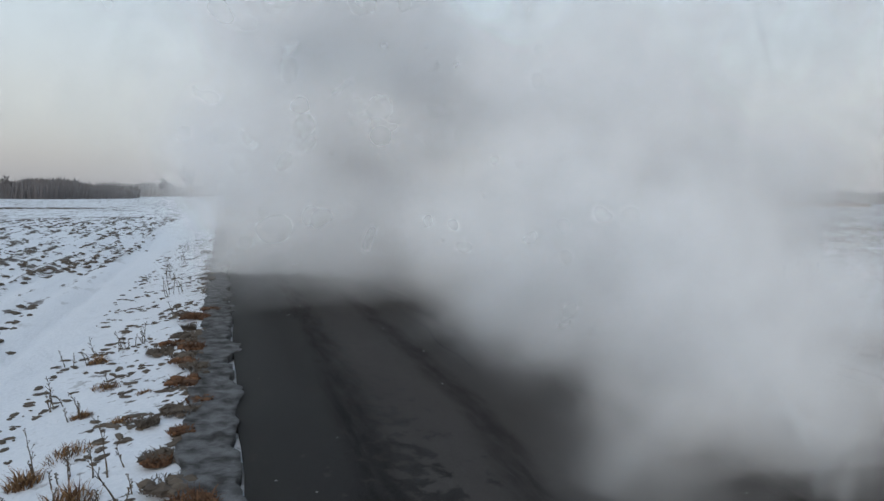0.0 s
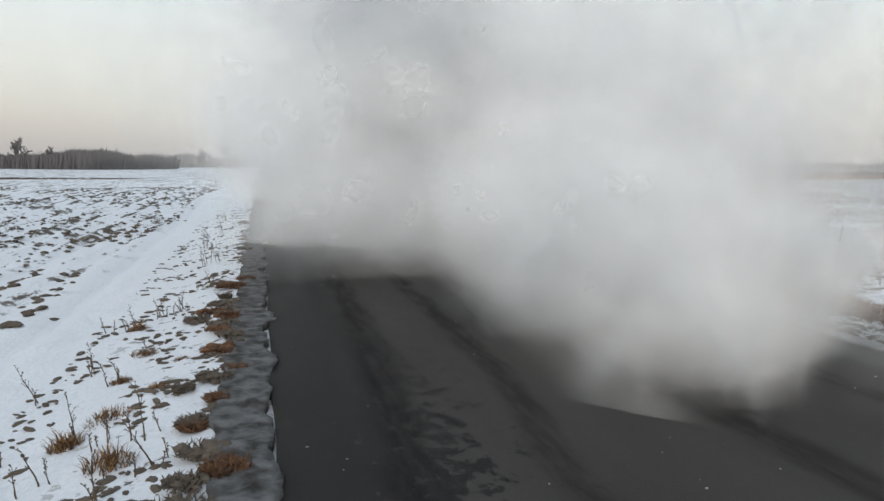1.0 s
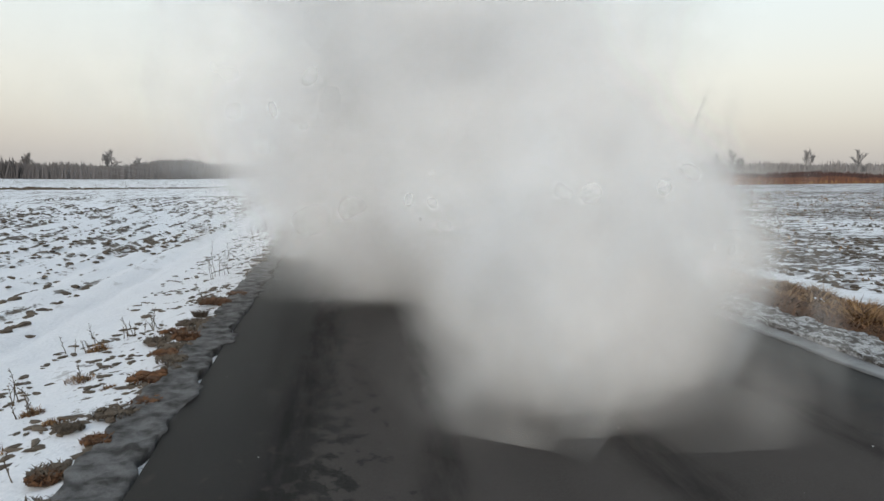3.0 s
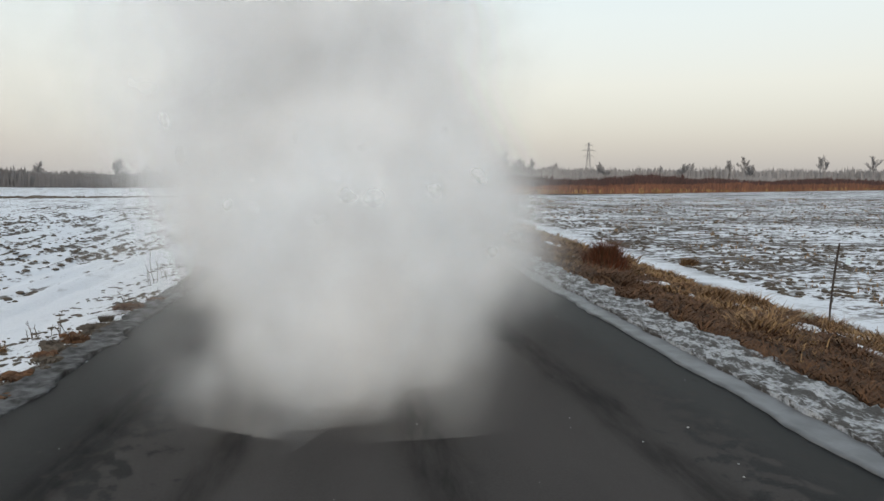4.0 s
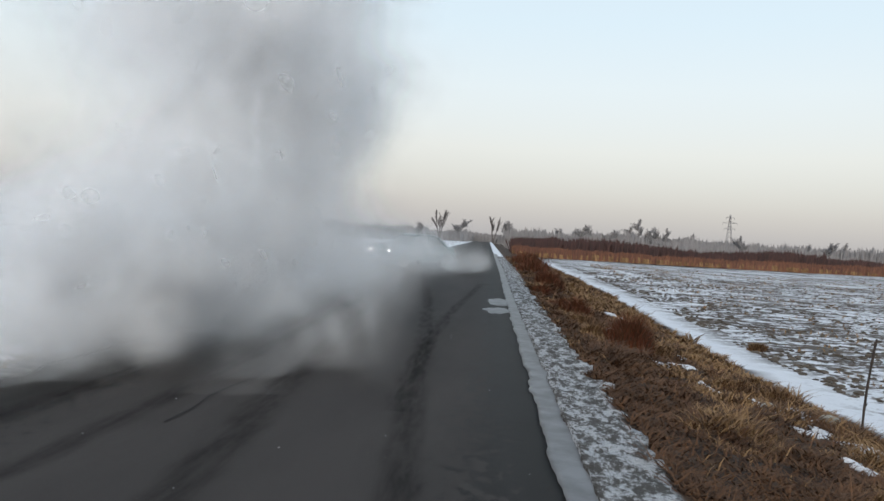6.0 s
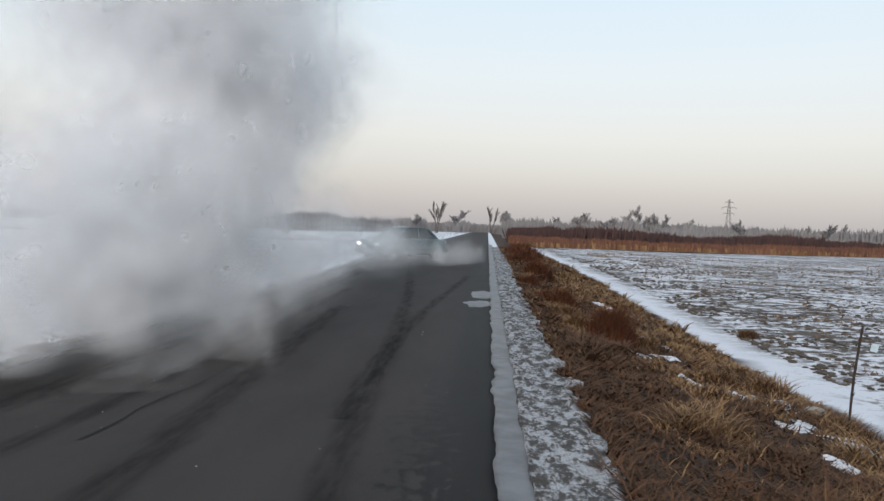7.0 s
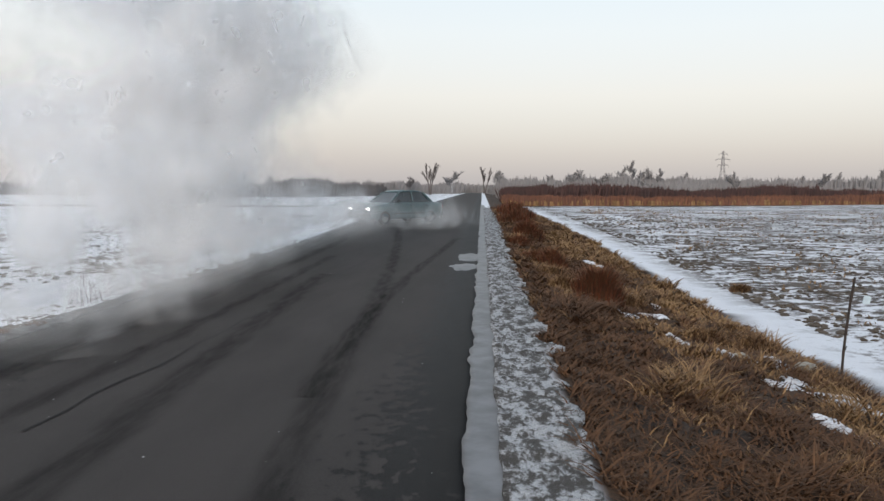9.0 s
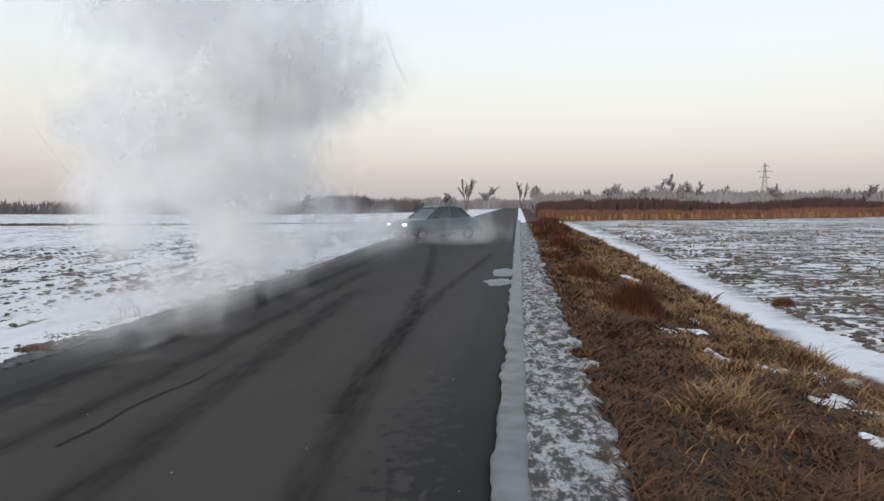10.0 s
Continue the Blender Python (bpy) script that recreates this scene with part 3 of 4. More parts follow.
def verge_grass():
    rng = random.Random(21)
    v, f, v2, f2 = [], [], [], []
    for _ in range(120000):
        y = 3.0 + 58 * rng.random() ** 2.1
        x = 3.42 + 4.4 * rng.random()
        edge = 7.5 + 0.5 * noise.noise((y * 0.7, 1, 1)) + 0.25 * noise.noise((y * 2.7, 3, 1))
        inner = 3.5 + 0.22 * noise.noise((y * 1.9, 6, 1))
        if x > edge or x < inner or (in_patch(x, y) and rng.random() < 0.8):
            continue
        clump = noise.noise((x * 1.1, y * 0.8, 11))
        clump += 0.7 * noise.noise((x * 3.0, y * 2.2, 13))
        h = (0.06 + 0.17 * max(0, clump + 0.05)) * rng.uniform(0.5, 1.5)
        if clump < -0.35 and rng.random() < 0.5:
            continue
        w = 0.0055 + 0.0007 * y
        pale = noise.noise((x * 0.8, y * 0.55, 31)) + 0.6 * noise.noise((x * 2.6, y * 2.0, 33)) + 0.3 * (x - 5.5) / 2 + 0.12 * smoothstep(12, 24, y) - 0.3 * smoothstep(11, 6, y) * smoothstep(6.2, 5.0, x)
        if pale + rng.gauss(0, 0.18) > 0.2:
            blade(v2, f2, x, y, gz(x, y), h * 1.25, w, rng, 1.4)
        else:
            blade(v, f, x, y, gz(x, y), h, w, rng, 2.2)
    tagged(mesh_ob("verge_grass", v, f, M_GRASS), "matted brown dead grass on the sloping verge", "grass", kind="stuff")
    tagged(mesh_ob("verge_grass", v2, f2, M_STRAW), "pale straw-coloured dry grass on the sloping verge", "grass", kind="stuff")
    v, f = [], []
    for _ in range(9000):
        y = 6 + 80 * rng.random() ** 1.5
        x = 9.0 + 45 * rng.random() ** 1.3 + 0.05 * y
        if noise.noise((x * 0.25, y * 0.35, 17)) < 0.02:
            continue
        blade(v, f, x, y, gz(x, y), rng.uniform(0.05, 0.14), 0.006 + 0.0008 * y, rng, 0.8)
    tagged(mesh_ob("field_stubble", v, f, M_STRAW), "thin tan stubble standing out of field snow", "stubble", kind="stuff")


verge_grass()


def tuft(name, x, y, r, h, count, mats, label, category, group, seed, w=0.006, lean=0.7):
    rng = random.Random(seed)
    ob = tagged(new(name), label, category, group)
    ob.location = (x, y, gz(x, y))
    for k, mat in enumerate(mats):
        v, f = [], []
        for _ in range(count // len(mats)):
            a, d = rng.uniform(0, 6.3), r * rng.random() ** 0.7
            px, py = d * math.cos(a), d * math.sin(a)
            hh = h * (1 - 0.5 * d / r) * rng.uniform(0.5, 1.1)
            blade(v, f, px, py, gz(x + px, y + py) - gz(x, y) - 0.02, hh, w, rng, lean)
        tagged(mesh_ob(("foliage", "thatch")[k], v, f, mat, ob), kind="stuff")
    return ob


BUSH = "rusty brown dead bush standing in verge grass"
for i, (x, y, r, h, n) in enumerate([(4.84, 14.3, 0.42, 0.85, 3400), (4.55, 19.9, 0.38, 0.6, 1700), (4.15, 20.6, 0.4, 0.45, 1500), (4.4, 27.8, 0.55, 0.95, 2200), (4.0, 25.0, 0.4, 0.5, 1200), (4.3, 36.0, 0.8, 1.0, 1600), (4.9, 48.0, 1.2, 1.5, 1600)]):
    tuft("dead_bush", x, y, r, h, n, (M_RED, M_GRASS), BUSH, "bush", "dead bushes along the verge", 50 + i, w=0.005 + 0.0003 * y, lean=0.45)
for i, (x, y, r, h) in enumerate([(5.0, 15.2, 0.4, 0.4), (4.4, 15.6, 0.35, 0.35), (5.4, 14.6, 0.35, 0.3), (4.3, 17.5, 0.35, 0.35), (4.7, 22.6, 0.5, 0.4), (5.0, 8.6, 0.35, 0.14), (4.7, 7.4, 0.3, 0.12), (5.3, 9.8, 0.3, 0.15), (6.2, 12.2, 0.4, 0.3), (6.9, 12.4, 0.4, 0.3), (7.2, 10.4, 0.45, 0.32), (7.6, 9.2, 0.4, 0.3), (7.8, 8.0, 0.4, 0.3), (5.6, 6.6, 0.35, 0.25), (9.25, 19.9, 0.25, 0.3)]):
    tuft("grass_tuft", x, y, r, h, 700, (M_STRAW, M_GRASS), "tall pale tuft of dry grass on the verge", "grass tuft", "grass tufts on the verge", 90 + i, w=0.005 + 0.0003 * y, lean=0.9)

def sod(x, y, r, h, seed):
    """A torn lump of turf with matted dead grass."""
    rng = random.Random(seed)
    v, f = [], []
    for _ in range(14):
        a, d = rng.uniform(0, 6.3), r * rng.random() ** 0.6
        lump(v, f, (d * math.cos(a), d * math.sin(a) * 0.9, 0.01), r * rng.uniform(0.2, 0.4), rng, 0.7)
    for _ in range(240):
        a, d = rng.uniform(0, 6.3), r * rng.random() ** 0.6
        blade(v, f, d * math.cos(a), d * math.sin(a), 0.0, h * rng.uniform(0.5, 1.1), 0.006, rng, 1.0)
    ob = mesh_ob("grass_sod", v, f, M_SOIL if seed % 3 else M_GRASS)
    ob.location = (x, y, gz(x, y) + 0.02)
    tagged(ob, "dark brown sod of dead grass by the asphalt", "grass sod", "sods along the road edge")


# brown sods that edge the asphalt on the snowy side
rng = random.Random(33)
for i in range(46):
    y = 2.6 + 0.22 * i + rng.uniform(-0.1, 0.1) if i < 34 else 10 + (i - 34) * 0.9
    x = -3.06 + rng.gauss(0, 0.10) - 0.08 * math.sin(y * 1.7)
    if rng.random() < 0.3:
        continue
    sod(x, y, rng.uniform(0.07, 0.21), rng.uniform(0.03, 0.08), 200 + i)


def bank_litter():
    """Dead leaves, stalks and soil that show through the thin snow of the left bank."""
    rng = random.Random(44)
    v, f = [], []
    for _ in range(2600):
        y = 2.2 + 24 * rng.random() ** 1.7
        x = -2.95 - 1.5 * rng.random() ** 1.6
        if noise.noise((x * 2.2, y * 1.6, 6)) < 0.02:
            continue
        lump(v, f, (x, y, gz(x, y) + 0.004), rng.uniform(0.012, 0.04), rng, 0.5, rng.uniform(1.2, 2.6))
    tagged(mesh_ob("bank_litter", v, f, M_SOIL), "dark leaf litter and soil showing through bank snow", "litter", kind="stuff")


bank_litter()


def weed(x, y, h, seed, stems=3, label="dry branching weed stalk standing in roadside snow", spreadw=0.10):
    rng = random.Random(seed)
    ob = tagged(new("dry_weed"), label, "weed", "dry weeds on the bank")
    ob.location = (x, y, gz(x, y) - 0.02)
    for s in range(stems):
        v, f = [], []
        hh = h * (1.0 if s == 0 else rng.uniform(0.35, 0.7))
        p = Vector((rng.uniform(-1, 1) * spreadw, rng.uniform(-1, 1) * spreadw, 0)) if s else Vector()
        d = Vector((rng.uniform(-0.4, 0.15), rng.uniform(-0.2, 0.2), 1)).normalized()
        n = 6
        for k in range(n):
            q = p + d * (hh / n)
            tube(v, f, p, q, 0.006 * (1 - k / 8), 0.006 * (1 - (k + 1) / 8))
            if k > 1:
                for _ in range(2):
                    e = (d + Vector((rng.uniform(-1, 1), rng.uniform(-1, 1), rng.uniform(0, 0.5)))).normalized()
                    tip = q + e * hh * rng.uniform(0.08, 0.22)
                    tube(v, f, q, tip, 0.003, 0.0015, 3)
                    lump(v, f, tip, 0.006, rng, 1.0)
            p, d = q, (d + Vector((rng.uniform(-0.15, 0.15), rng.uniform(-0.15, 0.15), 0))).normalized()
        tagged(mesh_ob("stem", v, f, M_STEM, ob), kind="stuff")
    return ob


for i, (x, y, h, s) in enumerate([(-3.60, 12.5, 0.60, 4), (-3.45, 12.5, 0.3, 3), (-3.62, 8.54, 0.26, 5), (-3.8, 8.3, 0.22, 5), (-4.01, 7.94, 0.25, 5), (-4.32, 7.96, 0.18, 2), (-3.4, 10.2, 0.2, 4), (-3.73, 6.59, 0.16, 4), (-3.80, 5.77, 0.22, 4), (-4.35, 5.6, 0.3, 2), (-4.1, 6.3, 0.28, 4), (-3.63, 4.32, 0.22, 4), (-3.85, 4.5, 0.3, 3), (-3.4, 4.2, 0.34, 3), (-3.3, 3.8, 0.26, 4), (-3.9, 3.9, 0.25, 3), (-4.3, 4.3, 0.28, 3), (-3.5, 3.4, 0.3, 3), (-3.75, 15.0, 0.35, 4), (-3.6, 18.0, 0.4, 4), (-3.7, 22.0, 0.4, 4)]):
    weed(x, y, h, 300 + i, s)
for i, (x, y, r, h) in enumerate([(-4.0, 7.9, 0.10, 0.13), (-3.73, 6.6, 0.13, 0.09), (-3.8, 5.8, 0.09, 0.09), (-3.7, 4.75, 0.16, 0.10), (-3.9, 4.45, 0.1, 0.16), (-3.55, 3.95, 0.14, 0.16), (-3.45, 5.2, 0.1, 0.07), (-3.4, 6.2, 0.08, 0.06)]):
    tuft("grass_tuft", x, y, r, h, 220, (M_STRAW, M_GRASS), "small withered grass tuft poking out of snow", "grass tuft", "grass tufts on the bank", 400 + i, w=0.005, lean=0.8)


def ice_patch(px, py, rx, ry, seed):
    """A tongue of refrozen melt water on the asphalt."""
    v, f, n = [(px, py, rise(py) + 0.02)], [], 30
    for s, z in ((0.75, 0.018), (1.0, 0.003)):
        for i in range(n):
            a = 2 * math.pi * i / n
            k = s * (1 + 0.35 * noise.noise((math.cos(a) * 1.7, math.sin(a) * 1.7, seed)) + 0.2 * noise.noise((math.cos(a) * 5, math.sin(a) * 5, seed)))
            x, y = px + rx * k * math.cos(a), py + ry * k * math.sin(a)
            v.append((x, y, rise(y) + z))
    for i in range(n):
        k = (i + 1) % n
        f += [(0, 1 + i, 1 + k), (1 + i, 1 + n + i, 1 + n + k, 1 + k)]
    tagged(mesh_ob("ice_patch", v, f, M_ICE, smooth=True), "pale tongue of refrozen ice spreading over asphalt", "ice", kind="structure")


ice_patch(2.42, 20.0, 0.30, 1.0, 3)
ice_patch(2.35, 17.6, 0.34, 0.7, 6)


def fence_post():
    ob = tagged(new("fence_post"), "thin crooked dark fence post with a pale tag", "fence post")
    x, y = 7.66, 11.2
    ob.location = (x, y, gz(x, y) - 0.1)
    v, f = [], []
    pts = [Vector((0, 0, 0)), Vector((0.015, 0.01, 0.35)), Vector((0.03, 0, 0.7)), Vector((0.075, 0.01, 1.1)), Vector((0.10, 0, 1.36))]
    for a, b in zip(pts, pts[1:]):
        tube(v, f, a, b, 0.019, 0.017, 7)
    for z in (0.45, 0.86, 1.15):
        tube(v, f, (0.03, 0, z), (0.06, 0.01, z + 0.05), 0.012, 0.004, 5)
    mesh_ob("stake", v, f, M_RUST, ob, smooth=True)
    v, f = [], []
    tube(v, f, pts[-1], pts[-1] + Vector((0.012, 0, 0.08)), 0.020, 0.014, 7)
    mesh_ob("cap", v, f, M_RUST, ob)
    bm = bmesh.new()
    box(bm, (0.03, -0.022, 1.17), (0.10, 0.012, 0.11), 0.004, Matrix.Rotation(radians(12), 4, "Y"))
    part("tag", bm, M_TAG, ob, "pale blue plastic tag")


fence_post()


def field_stone(x, y, r, seed, label):
    rng = random.Random(seed)
    bm = bmesh.new()
    bmesh.ops.create_icosphere(bm, subdivisions=3, radius=r)
    for v in bm.verts:
        v.co *= 1 + 0.25 * noise.noise(v.co * (2.2 / r) + Vector((seed, 0, 0)))
        v.co.z *= 0.55
        v.co.x *= 1.3
    ob = part("field_stone", bm, M_STONE, None, smooth=True)
    ob.location = (x, y, gz(x, y) + r * 0.3)
    tagged(ob, label, "stone")


field_stone(6.22, 11.0, 0.10, 1, "ochre field stone lying in the verge grass")
field_stone(7.05, 10.9, 0.12, 2, "grey-green field stone lying beside the post")


# ---- far side: reeds, scrub, woods, pylon ----
def strand_band(name, path, count, hmin, hmax, w, depth, mat, label, category, seed, zfun=lambda x, y: -0.5):
    rng = random.Random(seed)
    v, f = [], []
    for _ in range(count):
        u = rng.random() * (len(path) - 1)
        i = min(int(u), len(path) - 2)
        s = u - i
        x = path[i][0] + (path[i + 1][0] - path[i][0]) * s
        y = path[i][1] + (path[i + 1][1] - path[i][1]) * s + rng.uniform(0, depth)
        top = 0.62 + 0.5 * noise.noise((x * 0.07, y * 0.05, seed)) + 0.3 * noise.noise((x * 0.4, y * 0.4, seed))
        h = hmin + (hmax - hmin) * top * rng.uniform(0.6, 1.0)
        a = rng.uniform(-0.5, 0.5)
        dx, dy, lx = w * math.cos(a), w * math.sin(a), rng.gauss(0, 0.12) * h
        z = zfun(x, y)
        o = len(v)
        v += [(x - dx, y - dy, z), (x + dx, y + dy, z), (x + lx + dx * 0.7, y + dy, z + h * 0.75), (x + lx - dx * 0.5, y - dy, z + h * rng.uniform(0.85, 1.0))]
        f += [(o, o + 1, o + 2, o + 3)]
    return tagged(mesh_ob(name, v, f, mat), label, category, kind="stuff")


LINE = [(5.5, 97), (12, 99), (33, 108), (50, 116), (75, 132), (130, 165), (260, 250)]
strand_band("reed_belt", LINE, 15000, 0.5, 2.2, 0.10, 5, M_REED, "belt of rust-brown dry reeds behind the field", "reeds", 61)
strand_band("reed_belt", LINE, 3000, 0.4, 1.2, 0.2, 2, M_STRAW, "low tan reeds at the field's far edge", "reeds", 65)
strand_band("scrub_belt", [(x, y + 7) for x, y in LINE], 15000, 1.4, 3.7, 0.09, 9, M_SCRUB, "dark leafless scrub behind the brown reeds", "scrub", 62)
# air haze is painted into the grey of this scrub and the paler far woods
strand_band("far_scrub", [(6, 150), (40, 190), (120, 260), (420, 420)], 10000, 1.8, 5.6, 0.16, 25, M_FAR_HAZE, "hazy grey line of distant bare scrub", "scrub", 63)
strand_band("far_wood", [(-300, 200), (-90, 150), (-48, 143), (-34, 150), (-22, 175)], 15000, 0.8, 4.8, 0.12, 16, M_FARDARK, "dark grey leafless wood at the field's end", "wood", 64, lambda x, y: -0.3)
strand_band("far_wood", [(-120, 260), (-34, 230), (-16, 240), (6, 250), (60, 270)], 13000, 1.0, 5.8, 0.14, 14, M_FAR_HAZE, "misty far wood at the end of the road", "wood", 66, lambda x, y: -0.3)
strand_band("far_wood", [(60, 480), (160, 500), (330, 480), (520, 440)], 9000, 5, 14, 0.45, 40, M_FAR_HAZE, "distant wood on the horizon, painted haze grey", "wood", 67, lambda x, y: -0.3)
strand_band("far_snow_grass", [(-150, 66), (-60, 68), (-18, 72), (-8, 75)], 2600, 0.04, 0.25, 0.2, 6, M_SOIL, "dark strip of stubble across the white field", "stubble", 68, lambda x, y: -0.3)


def bare_tree(seed, h, poplar=False, twig=0.0):
    """A leafless tree: trunk with limbs, and a crown of fine twigs."""
    rng = random.Random(seed)
    tv, tf, cv, cf = [], [], [], []

    def grow(p, d, length, r, level):
        n = 3
        for k in range(n):
            q = p + d * (length / n)
            r2 = r * (0.86 if k < n - 1 else 0.7)
            tube(tv if level < 2 else cv, tf if level < 2 else cf, p, q, max(r, twig), max(r2, twig * 0.8), 5 if level < 2 else 3)
            p, r = q, r2
            d = (d + Vector((rng.gauss(0, 0.09), rng.gauss(0, 0.09), 0.04))).normalized()
            if level < 4 and (k or level):
                for _ in range(2 if level else 3):
                    up = 2.6 if poplar else 0.95
                    e = (d * up + Vector((rng.uniform(-1, 1), rng.uniform(-1, 1), rng.uniform(-0.1, 0.5)))).normalized()
                    grow(p, e, length * rng.uniform(0.42, 0.62) * (0.75 if poplar else 1.0), r * 0.5, level + 1)

    stems = 3 if poplar else 1
    for s in range(stems):
        a = 2 * math.pi * s / max(1, stems) + 0.4
        lean = Vector((0.05 * math.cos(a), 0.05 * math.sin(a), 1)) if poplar else Vector((0, 0, 1))
        grow(Vector((0.25 * math.cos(a) * (stems > 1), 0.25 * math.sin(a) * (stems > 1), 0)), lean.normalized(), h * 0.55, h * 0.022, 0)
    return tv, tf, cv, cf


def tree(name, seed, h, m, label, poplar=False, mat=M_BARK, twig=0.0, group="bare trees in the distance"):
    tv, tf, cv, cf = bare_tree(seed, h, poplar, twig)
    ob = tagged(new(name), label, "tree", group)
    mesh_ob("trunk", tv, tf, mat, ob)
    mesh_ob("crown", cv, cf, mat, ob)
    ob.matrix_basis = m
    return ob


tree("bare_tree", 1, 9.5, pose(-11.2, 200, -0.3), "tall leafless poplar with several upright stems", True, twig=0.03)
tree("bare_tree", 2, 8.8, pose(3.5, 215, -0.3), "slim leafless poplar pair beside the far road", True, twig=0.03)
# horizon trees take the paled grey that stands in for haze
round_tree = tree("bare_tree", 3, 15, pose(96, 500, -0.5), "broad leafless tree with a rounded crown", mat=M_FAR_HAZE, twig=0.065)
round_tree_b = tree("bare_tree", 4, 14, pose(108, 498, -0.5), "broad leafless tree with a rounded crown", mat=M_FAR_HAZE, twig=0.065)
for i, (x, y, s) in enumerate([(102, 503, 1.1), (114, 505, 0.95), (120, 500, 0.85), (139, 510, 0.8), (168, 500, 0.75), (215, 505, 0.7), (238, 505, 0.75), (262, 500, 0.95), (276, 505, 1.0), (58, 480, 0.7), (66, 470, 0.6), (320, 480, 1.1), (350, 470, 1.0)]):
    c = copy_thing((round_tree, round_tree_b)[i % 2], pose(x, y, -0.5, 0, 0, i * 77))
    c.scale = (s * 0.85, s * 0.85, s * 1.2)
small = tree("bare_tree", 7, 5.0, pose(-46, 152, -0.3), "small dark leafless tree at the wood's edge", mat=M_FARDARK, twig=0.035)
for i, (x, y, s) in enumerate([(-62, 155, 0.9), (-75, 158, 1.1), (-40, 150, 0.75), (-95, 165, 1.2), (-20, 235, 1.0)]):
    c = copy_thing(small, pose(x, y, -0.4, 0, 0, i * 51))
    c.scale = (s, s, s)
hazy = tree("bare_tree", 9, 6.5, pose(26, 190, -0.4), "small hazy grey leafless tree above the scrub", mat=M_FAR_HAZE, twig=0.05)
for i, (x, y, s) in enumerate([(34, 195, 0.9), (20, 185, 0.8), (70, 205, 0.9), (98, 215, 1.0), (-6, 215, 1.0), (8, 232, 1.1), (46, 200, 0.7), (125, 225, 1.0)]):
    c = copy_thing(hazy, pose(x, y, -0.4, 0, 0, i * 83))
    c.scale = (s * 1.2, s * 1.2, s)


def pylon(x, y, h):
    ob = tagged(new("power_pylon"), "grey steel lattice power pylon on the horizon", "pylon")
    ob.location = (x, y, -0.5)
    v, f = [], []
    half = lambda z: 2.6 * (1 - z / h) ** 1.2 + 0.35
    levels = [h * k / 9 for k in range(10)]
    corners = ((-1, -1), (1, -1), (1, 1), (-1, 1))
    for a, b in zip(levels, levels[1:]):
        for i, (sx, sy) in enumerate(corners):
            tx, ty = corners[(i + 1) % 4]
            tube(v, f, (sx * half(a), sy * half(a), a), (sx * half(b), sy * half(b), b), 0.16, 0.16, 4)
            tube(v, f, (sx * half(a), sy * half(a), a), (tx * half(b), ty * half(b), b), 0.09, 0.09, 3)
            tube(v, f, (sx * half(b), sy * half(b), b), (tx * half(b), ty * half(b), b), 0.09, 0.09, 3)
    # mast and crossarms share the far woods' colour, with haze painted in
    mesh_ob("mast", v, f, M_FAR_HAZE, ob)
    for z, w in ((h * 0.66, 4.2), (h * 0.8, 5.6), (h * 0.93, 3.2)):
        v, f = [], []
        for s in (-1, 1):
            tube(v, f, (0, 0, z), (s * w, 0, z), 0.2, 0.1, 4)
            tube(v, f, (0, 0, z + 1.4), (s * w, 0, z), 0.12, 0.08, 4)
            tube(v, f, (s * w, 0, z), (s * w, 0, z - 1.5), 0.1, 0.1, 4)
        mesh_ob("crossarm", v, f, M_FAR_HAZE, ob)


pylon(192, 600, 32.8)


# ---- the car ----
def loft(rings, closed_ends=True):
    bm = bmesh.new()
    loops = [[bm.verts.new(p) for p in ring] for ring in rings]
    n = len(rings[0])
    for a, b in zip(loops, loops[1:]):
        for i in range(n):
            j = (i + 1) % n
            bm.faces.new((a[i], a[j], b[j], b[i]))
    if closed_ends:
        bm.faces.new(list(reversed(loops[0])))
        bm.faces.new(loops[-1])
    return bm


def ring(y, zb, zt, w, tuck=0.9):
    """A section of the car across its length, front at -y."""
    mid = zb + (zt - zb) * 0.45
    half = [(w * tuck, zb), (w * 0.985, zb + 0.10), (w, mid), (w * 0.985, zt - 0.10), (w * 0.93, zt - 0.03), (w * 0.8, zt)]
    pts = [(x, y, z) for x, z in half]
    return pts + [(-x, y, z) for x, z in reversed(half)] 


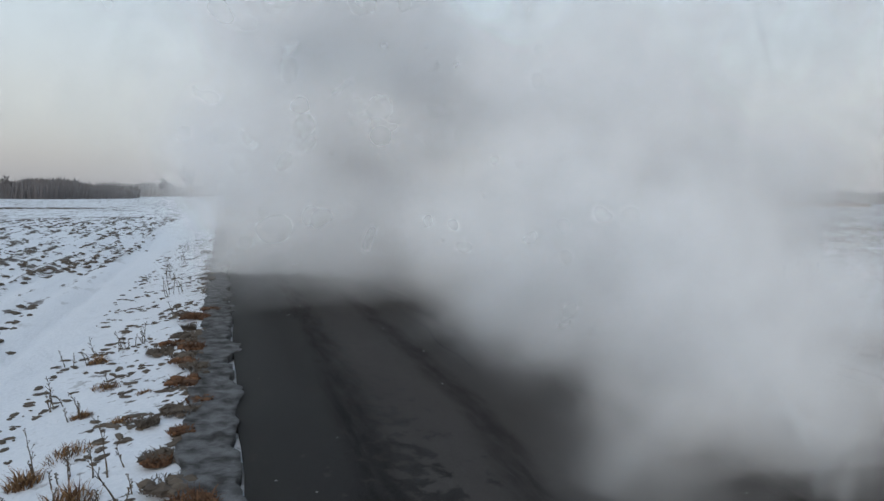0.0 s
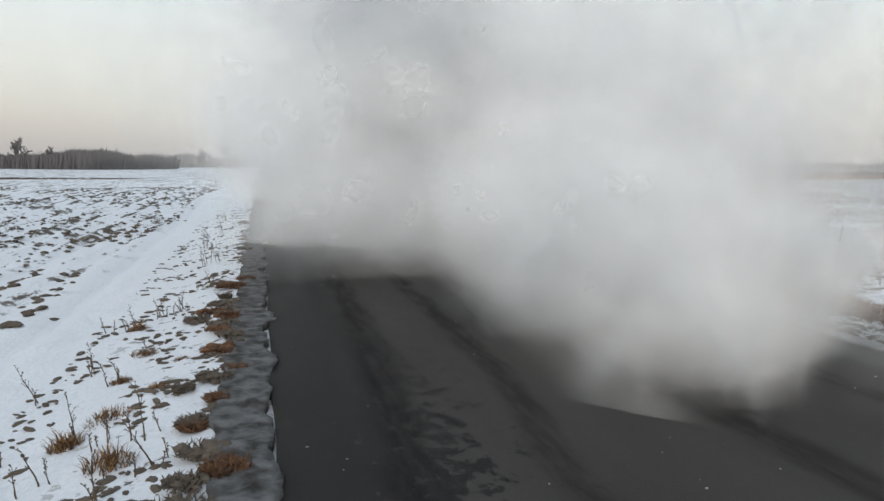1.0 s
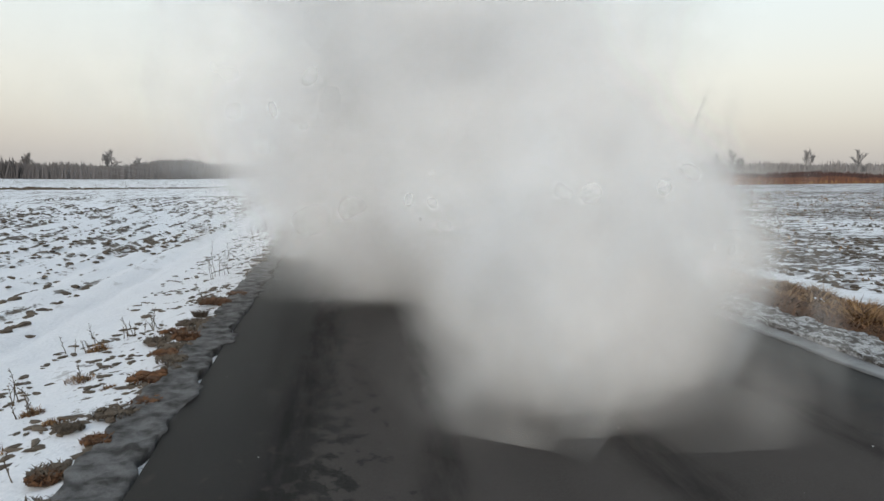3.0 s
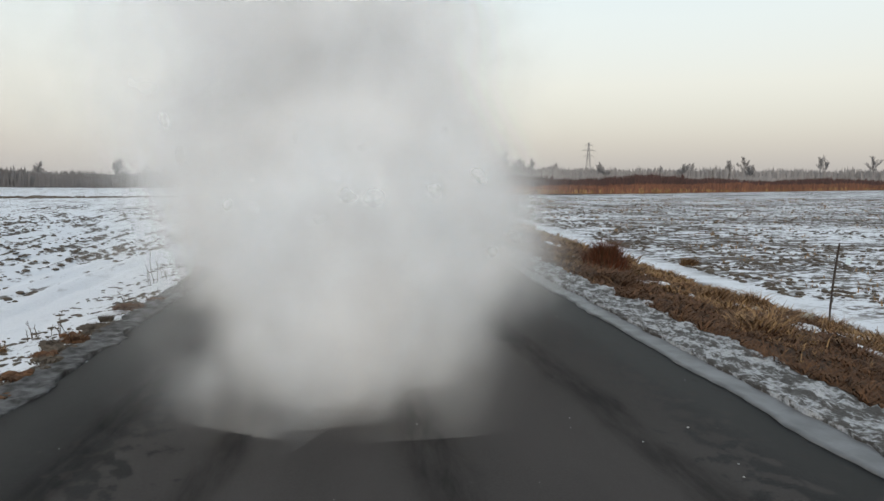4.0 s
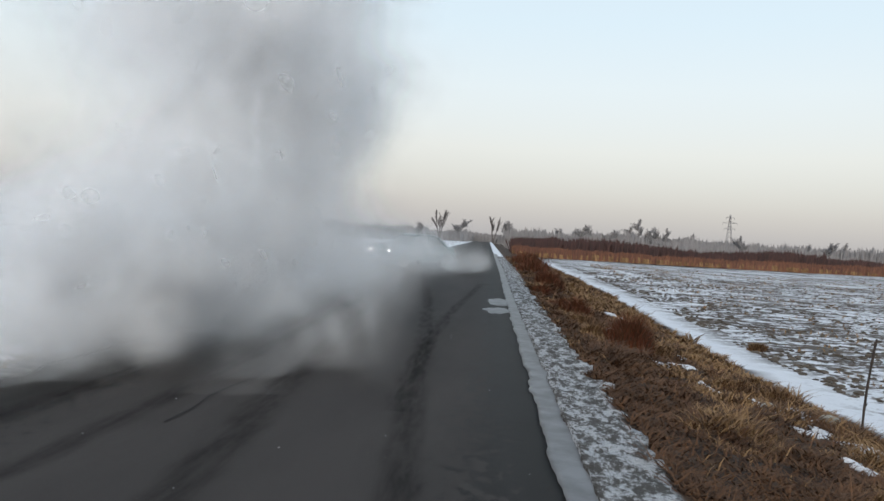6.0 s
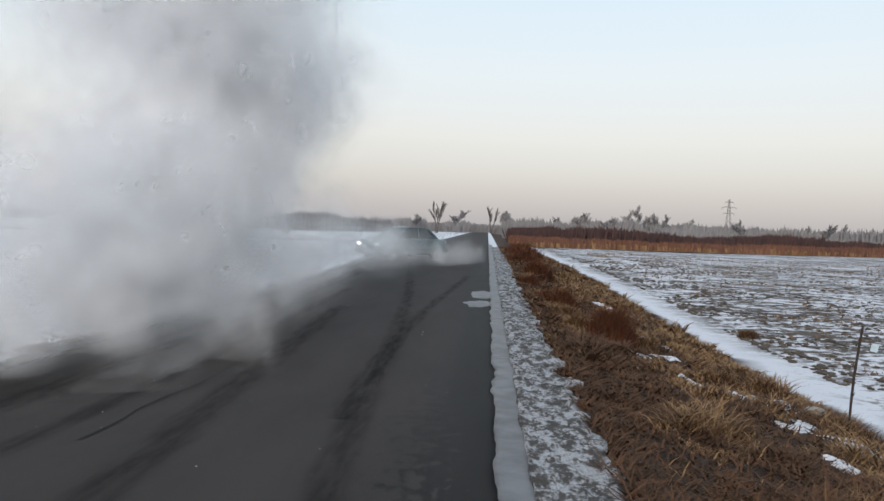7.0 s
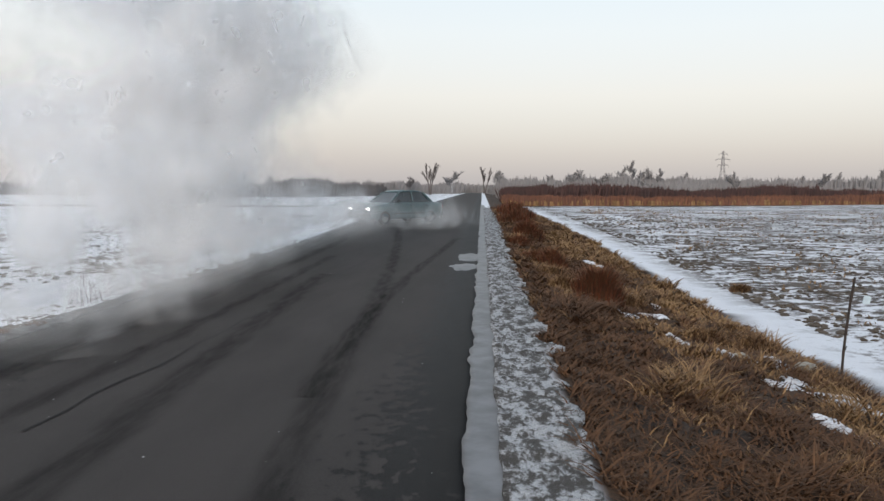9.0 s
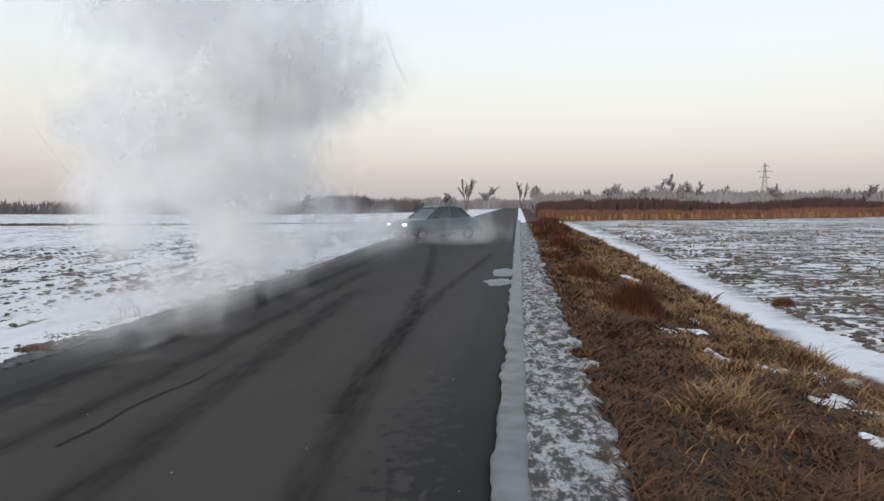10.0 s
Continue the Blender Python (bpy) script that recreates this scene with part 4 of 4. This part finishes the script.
def car_thing():
    car = tagged(new("car"), "dark teal saloon car sideways on the road, headlamps lit", "car")
    body = [(-2.10, 0.36, 0.60, 0.70), (-2.04, 0.26, 0.74, 0.79), (-1.8, 0.22, 0.83, 0.83), (-1.35, 0.22, 0.89, 0.845), (-0.85, 0.22, 0.94, 0.85), (0.0, 0.22, 0.95, 0.855), (0.9, 0.22, 0.95, 0.85), (1.4, 0.24, 0.96, 0.84), (1.9, 0.28, 0.95, 0.81), (2.08, 0.34, 0.90, 0.76), (2.13, 0.42, 0.80, 0.70)]
    part("body", loft([ring(*s) for s in body]), M_PAINT, car, smooth=True)
    # cabin: glass house, roof and pillars
    low, top = [(-0.95, 0.93, 0.72), (-0.2, 0.95, 0.76), (0.8, 0.95, 0.76), (1.48, 0.94, 0.70)], [(-0.30, 1.38, 0.56), (-0.05, 1.42, 0.60), (0.75, 1.42, 0.60), (1.02, 1.37, 0.56)]
    g = []
    for (ya, za, wa), (yb, zb, wb) in zip(low, top):
        g.append([(wa, ya, za), (wb, yb, zb), (-wb, yb, zb), (-wa, ya, za)])
    part("windows", loft(g), M_GLASS, car, "dark tinted windows")
    r = [[(w * s * k, y, z + dz) for s, k, dz in ((1, 1.02, -0.015), (1, 0.9, 0.035), (-1, 0.9, 0.035), (-1, 1.02, -0.015))] for y, z, w in [(top[0][0] - 0.02, top[0][1], top[0][2]), (-0.1, 1.425, 0.60), (0.4, 1.435, 0.61), (0.78, 1.425, 0.60), (top[3][0] + 0.03, top[3][1], top[3][2])]]
    part("roof", loft(r), M_PAINT, car, smooth=True)
    # added white sheet: paints the sky's reflection onto the roof
    bm = bmesh.new()
    bmesh.ops.create_grid(bm, x_segments=10, y_segments=12, size=1.0, matrix=Matrix.Translation((0, 0.36, 1.462)) @ Matrix.Diagonal((0.52, 0.60, 1, 1)))
    for v in bm.verts:
        v.co.z += 0.016 * noise.noise(v.co * 5) - 0.02 * (v.co.x / 0.52) ** 4 - 0.03 * ((v.co.y - 0.36) / 0.6) ** 4
    part("roof_sky_sheen", bm, M_SNOW, car, "white sheet imitating the sky reflected in the roof", smooth=True)
    for s in (-1, 1):
        for (ya, za, wa), (yb, zb, wb), t in ((low[0], top[0], 0.035), ((0.28, 0.95, 0.76), (0.32, 1.42, 0.60), 0.04), (low[3], top[3], 0.07)):
            v, f = [], []
            tube(v, f, (s * (wa + 0.004), ya, za), (s * (wb + 0.004), yb, zb), t, t * 0.8, 6)
            mesh_ob("pillar", v, f, M_PAINT, car, smooth=True)
        bm = bmesh.new()
        box(bm, (s * 0.90, -0.62, 1.0), (0.16, 0.09, 0.11), 0.02)
        part("wing_mirror", bm, M_TRIM, car)
        bm = bmesh.new()
        box(bm, (s * 0.60, -2.07, 0.67), (0.20, 0.08, 0.085), 0.02)
        part("headlight", bm, M_LAMP, car, "lit white headlamp")
        bm = bmesh.new()
        box(bm, (s * 0.60, 2.10, 0.74), (0.30, 0.06, 0.14), 0.015)
        part("tail_light", bm, M_TAIL, car, "red tail lamp")
        for y0, y1 in ((-0.75, 0.27), (0.30, 1.2)):
            bm = bmesh.new()
            box(bm, (s * 0.853, (y0 + y1) / 2, 0.60), (0.016, y1 - y0 - 0.03, 0.58), 0.006)
            door = part("door", bm, M_PAINT, car)
            bm = bmesh.new()
            box(bm, (s * 0.868, y1 - 0.16, 0.80), (0.02, 0.14, 0.03), 0.006)
            part("handle", bm, M_TRIM, door, "black door handle")
        bm = bmesh.new()
        box(bm, (s * 0.865, 0.2, 0.47), (0.014, 2.0, 0.05), 0.005)
        part("side_trim", bm, M_TRIM, car, "black rubbing strip")
    for y, nm in ((-2.10, "front_bumper"), (2.12, "rear_bumper")):
        bm = bmesh.new()
        box(bm, (0, y, 0.42), (1.56, 0.16, 0.18), 0.04)
        part(nm, bm, M_TRIM, car, "black plastic bumper")
    bm = bmesh.new()
    box(bm, (0, -2.08, 0.66), (0.82, 0.05, 0.11), 0.01)
    grille = part("grille", bm, M_TRIM, car, "black grille")
    for k in range(3):
        bm = bmesh.new()
        box(bm, (0, -2.108, 0.63 + 0.03 * k), (0.78, 0.01, 0.008))
        part("grille_bar", bm, M_STEEL, grille)
    for y in (-2.19, 2.21):
        bm = bmesh.new()
        box(bm, (0, y, 0.44), (0.50, 0.015, 0.11), 0.004)
        plate = part("plate", bm, M_PLATE, car, "white number plate")
        bm = bmesh.new()
        box(bm, (0, y + math.copysign(0.01, y), 0.44), (0.40, 0.006, 0.05))
        part("plate_bar", bm, M_TRIM, plate)
    wheels = []
    for s in (-1, 1):
        for y in (-1.32, 1.28):
            hub = new("wheel")
            hub.parent = car
            hub.location = (s * 0.77, y, 0.29)
            bm = bmesh.new()
            rings = []
            for k in range(28):
                a = 2 * math.pi * k / 28
                rings.append([(x, (0.29 + dr) * math.cos(a), (0.29 + dr) * math.sin(a)) for x, dr in ((-0.09, -0.09), (-0.095, -0.02), (-0.07, 0), (0.07, 0), (0.095, -0.02), (0.09, -0.09))])
            vs = [[bm.verts.new(p) for p in r0] for r0 in rings]
            for k in range(28):
                for i in range(6):
                    a, b = vs[k], vs[(k + 1) % 28]
                    bm.faces.new((a[i], a[(i + 1) % 6], b[(i + 1) % 6], b[i]))
            part("tyre", bm, M_RUBBER, hub, smooth=True)
            bm = bmesh.new()
            bmesh.ops.create_cone(bm, cap_ends=True, segments=24, radius1=0.2, radius2=0.2, depth=0.1, matrix=Matrix.Rotation(radians(90), 4, "Y"))
            for k in range(5):
                box(bm, (s * 0.055, 0.1, 0), (0.02, 0.16, 0.045), 0.006, Matrix.Rotation(radians(72 * k), 4, "X"))
            part("rim", bm, M_STEEL, hub, "grey steel rim")
            wheels.append((hub, y))
    return car, wheels


car, wheels = car_thing()


# ---- all that moves ----
def motions():
    for ob, rows in moving:
        walk(ob, rows)
    walk(car, [(0, pose(0.3, 33.4, 0.19, 0, 0, -36)), (3, pose(-0.7, 33.6, 0.19, 0, 0, -36)), (5, pose(-1.4, 33.8, 0.19, 0, 0, -38)), (7.5, pose(-1.25, 34.0, 0.19, 0, 0, -41)), (10, pose(-0.95, 34.0, 0.19, 0, 0, -46))])
    for hub, y in wheels:
        step = 80 if y > 0 else 4
        x0, y0, z0 = hub.location
        walk(hub, [(k / 8, pose(x0, y0, z0, -step * k)) for k in range(81)])


motions()
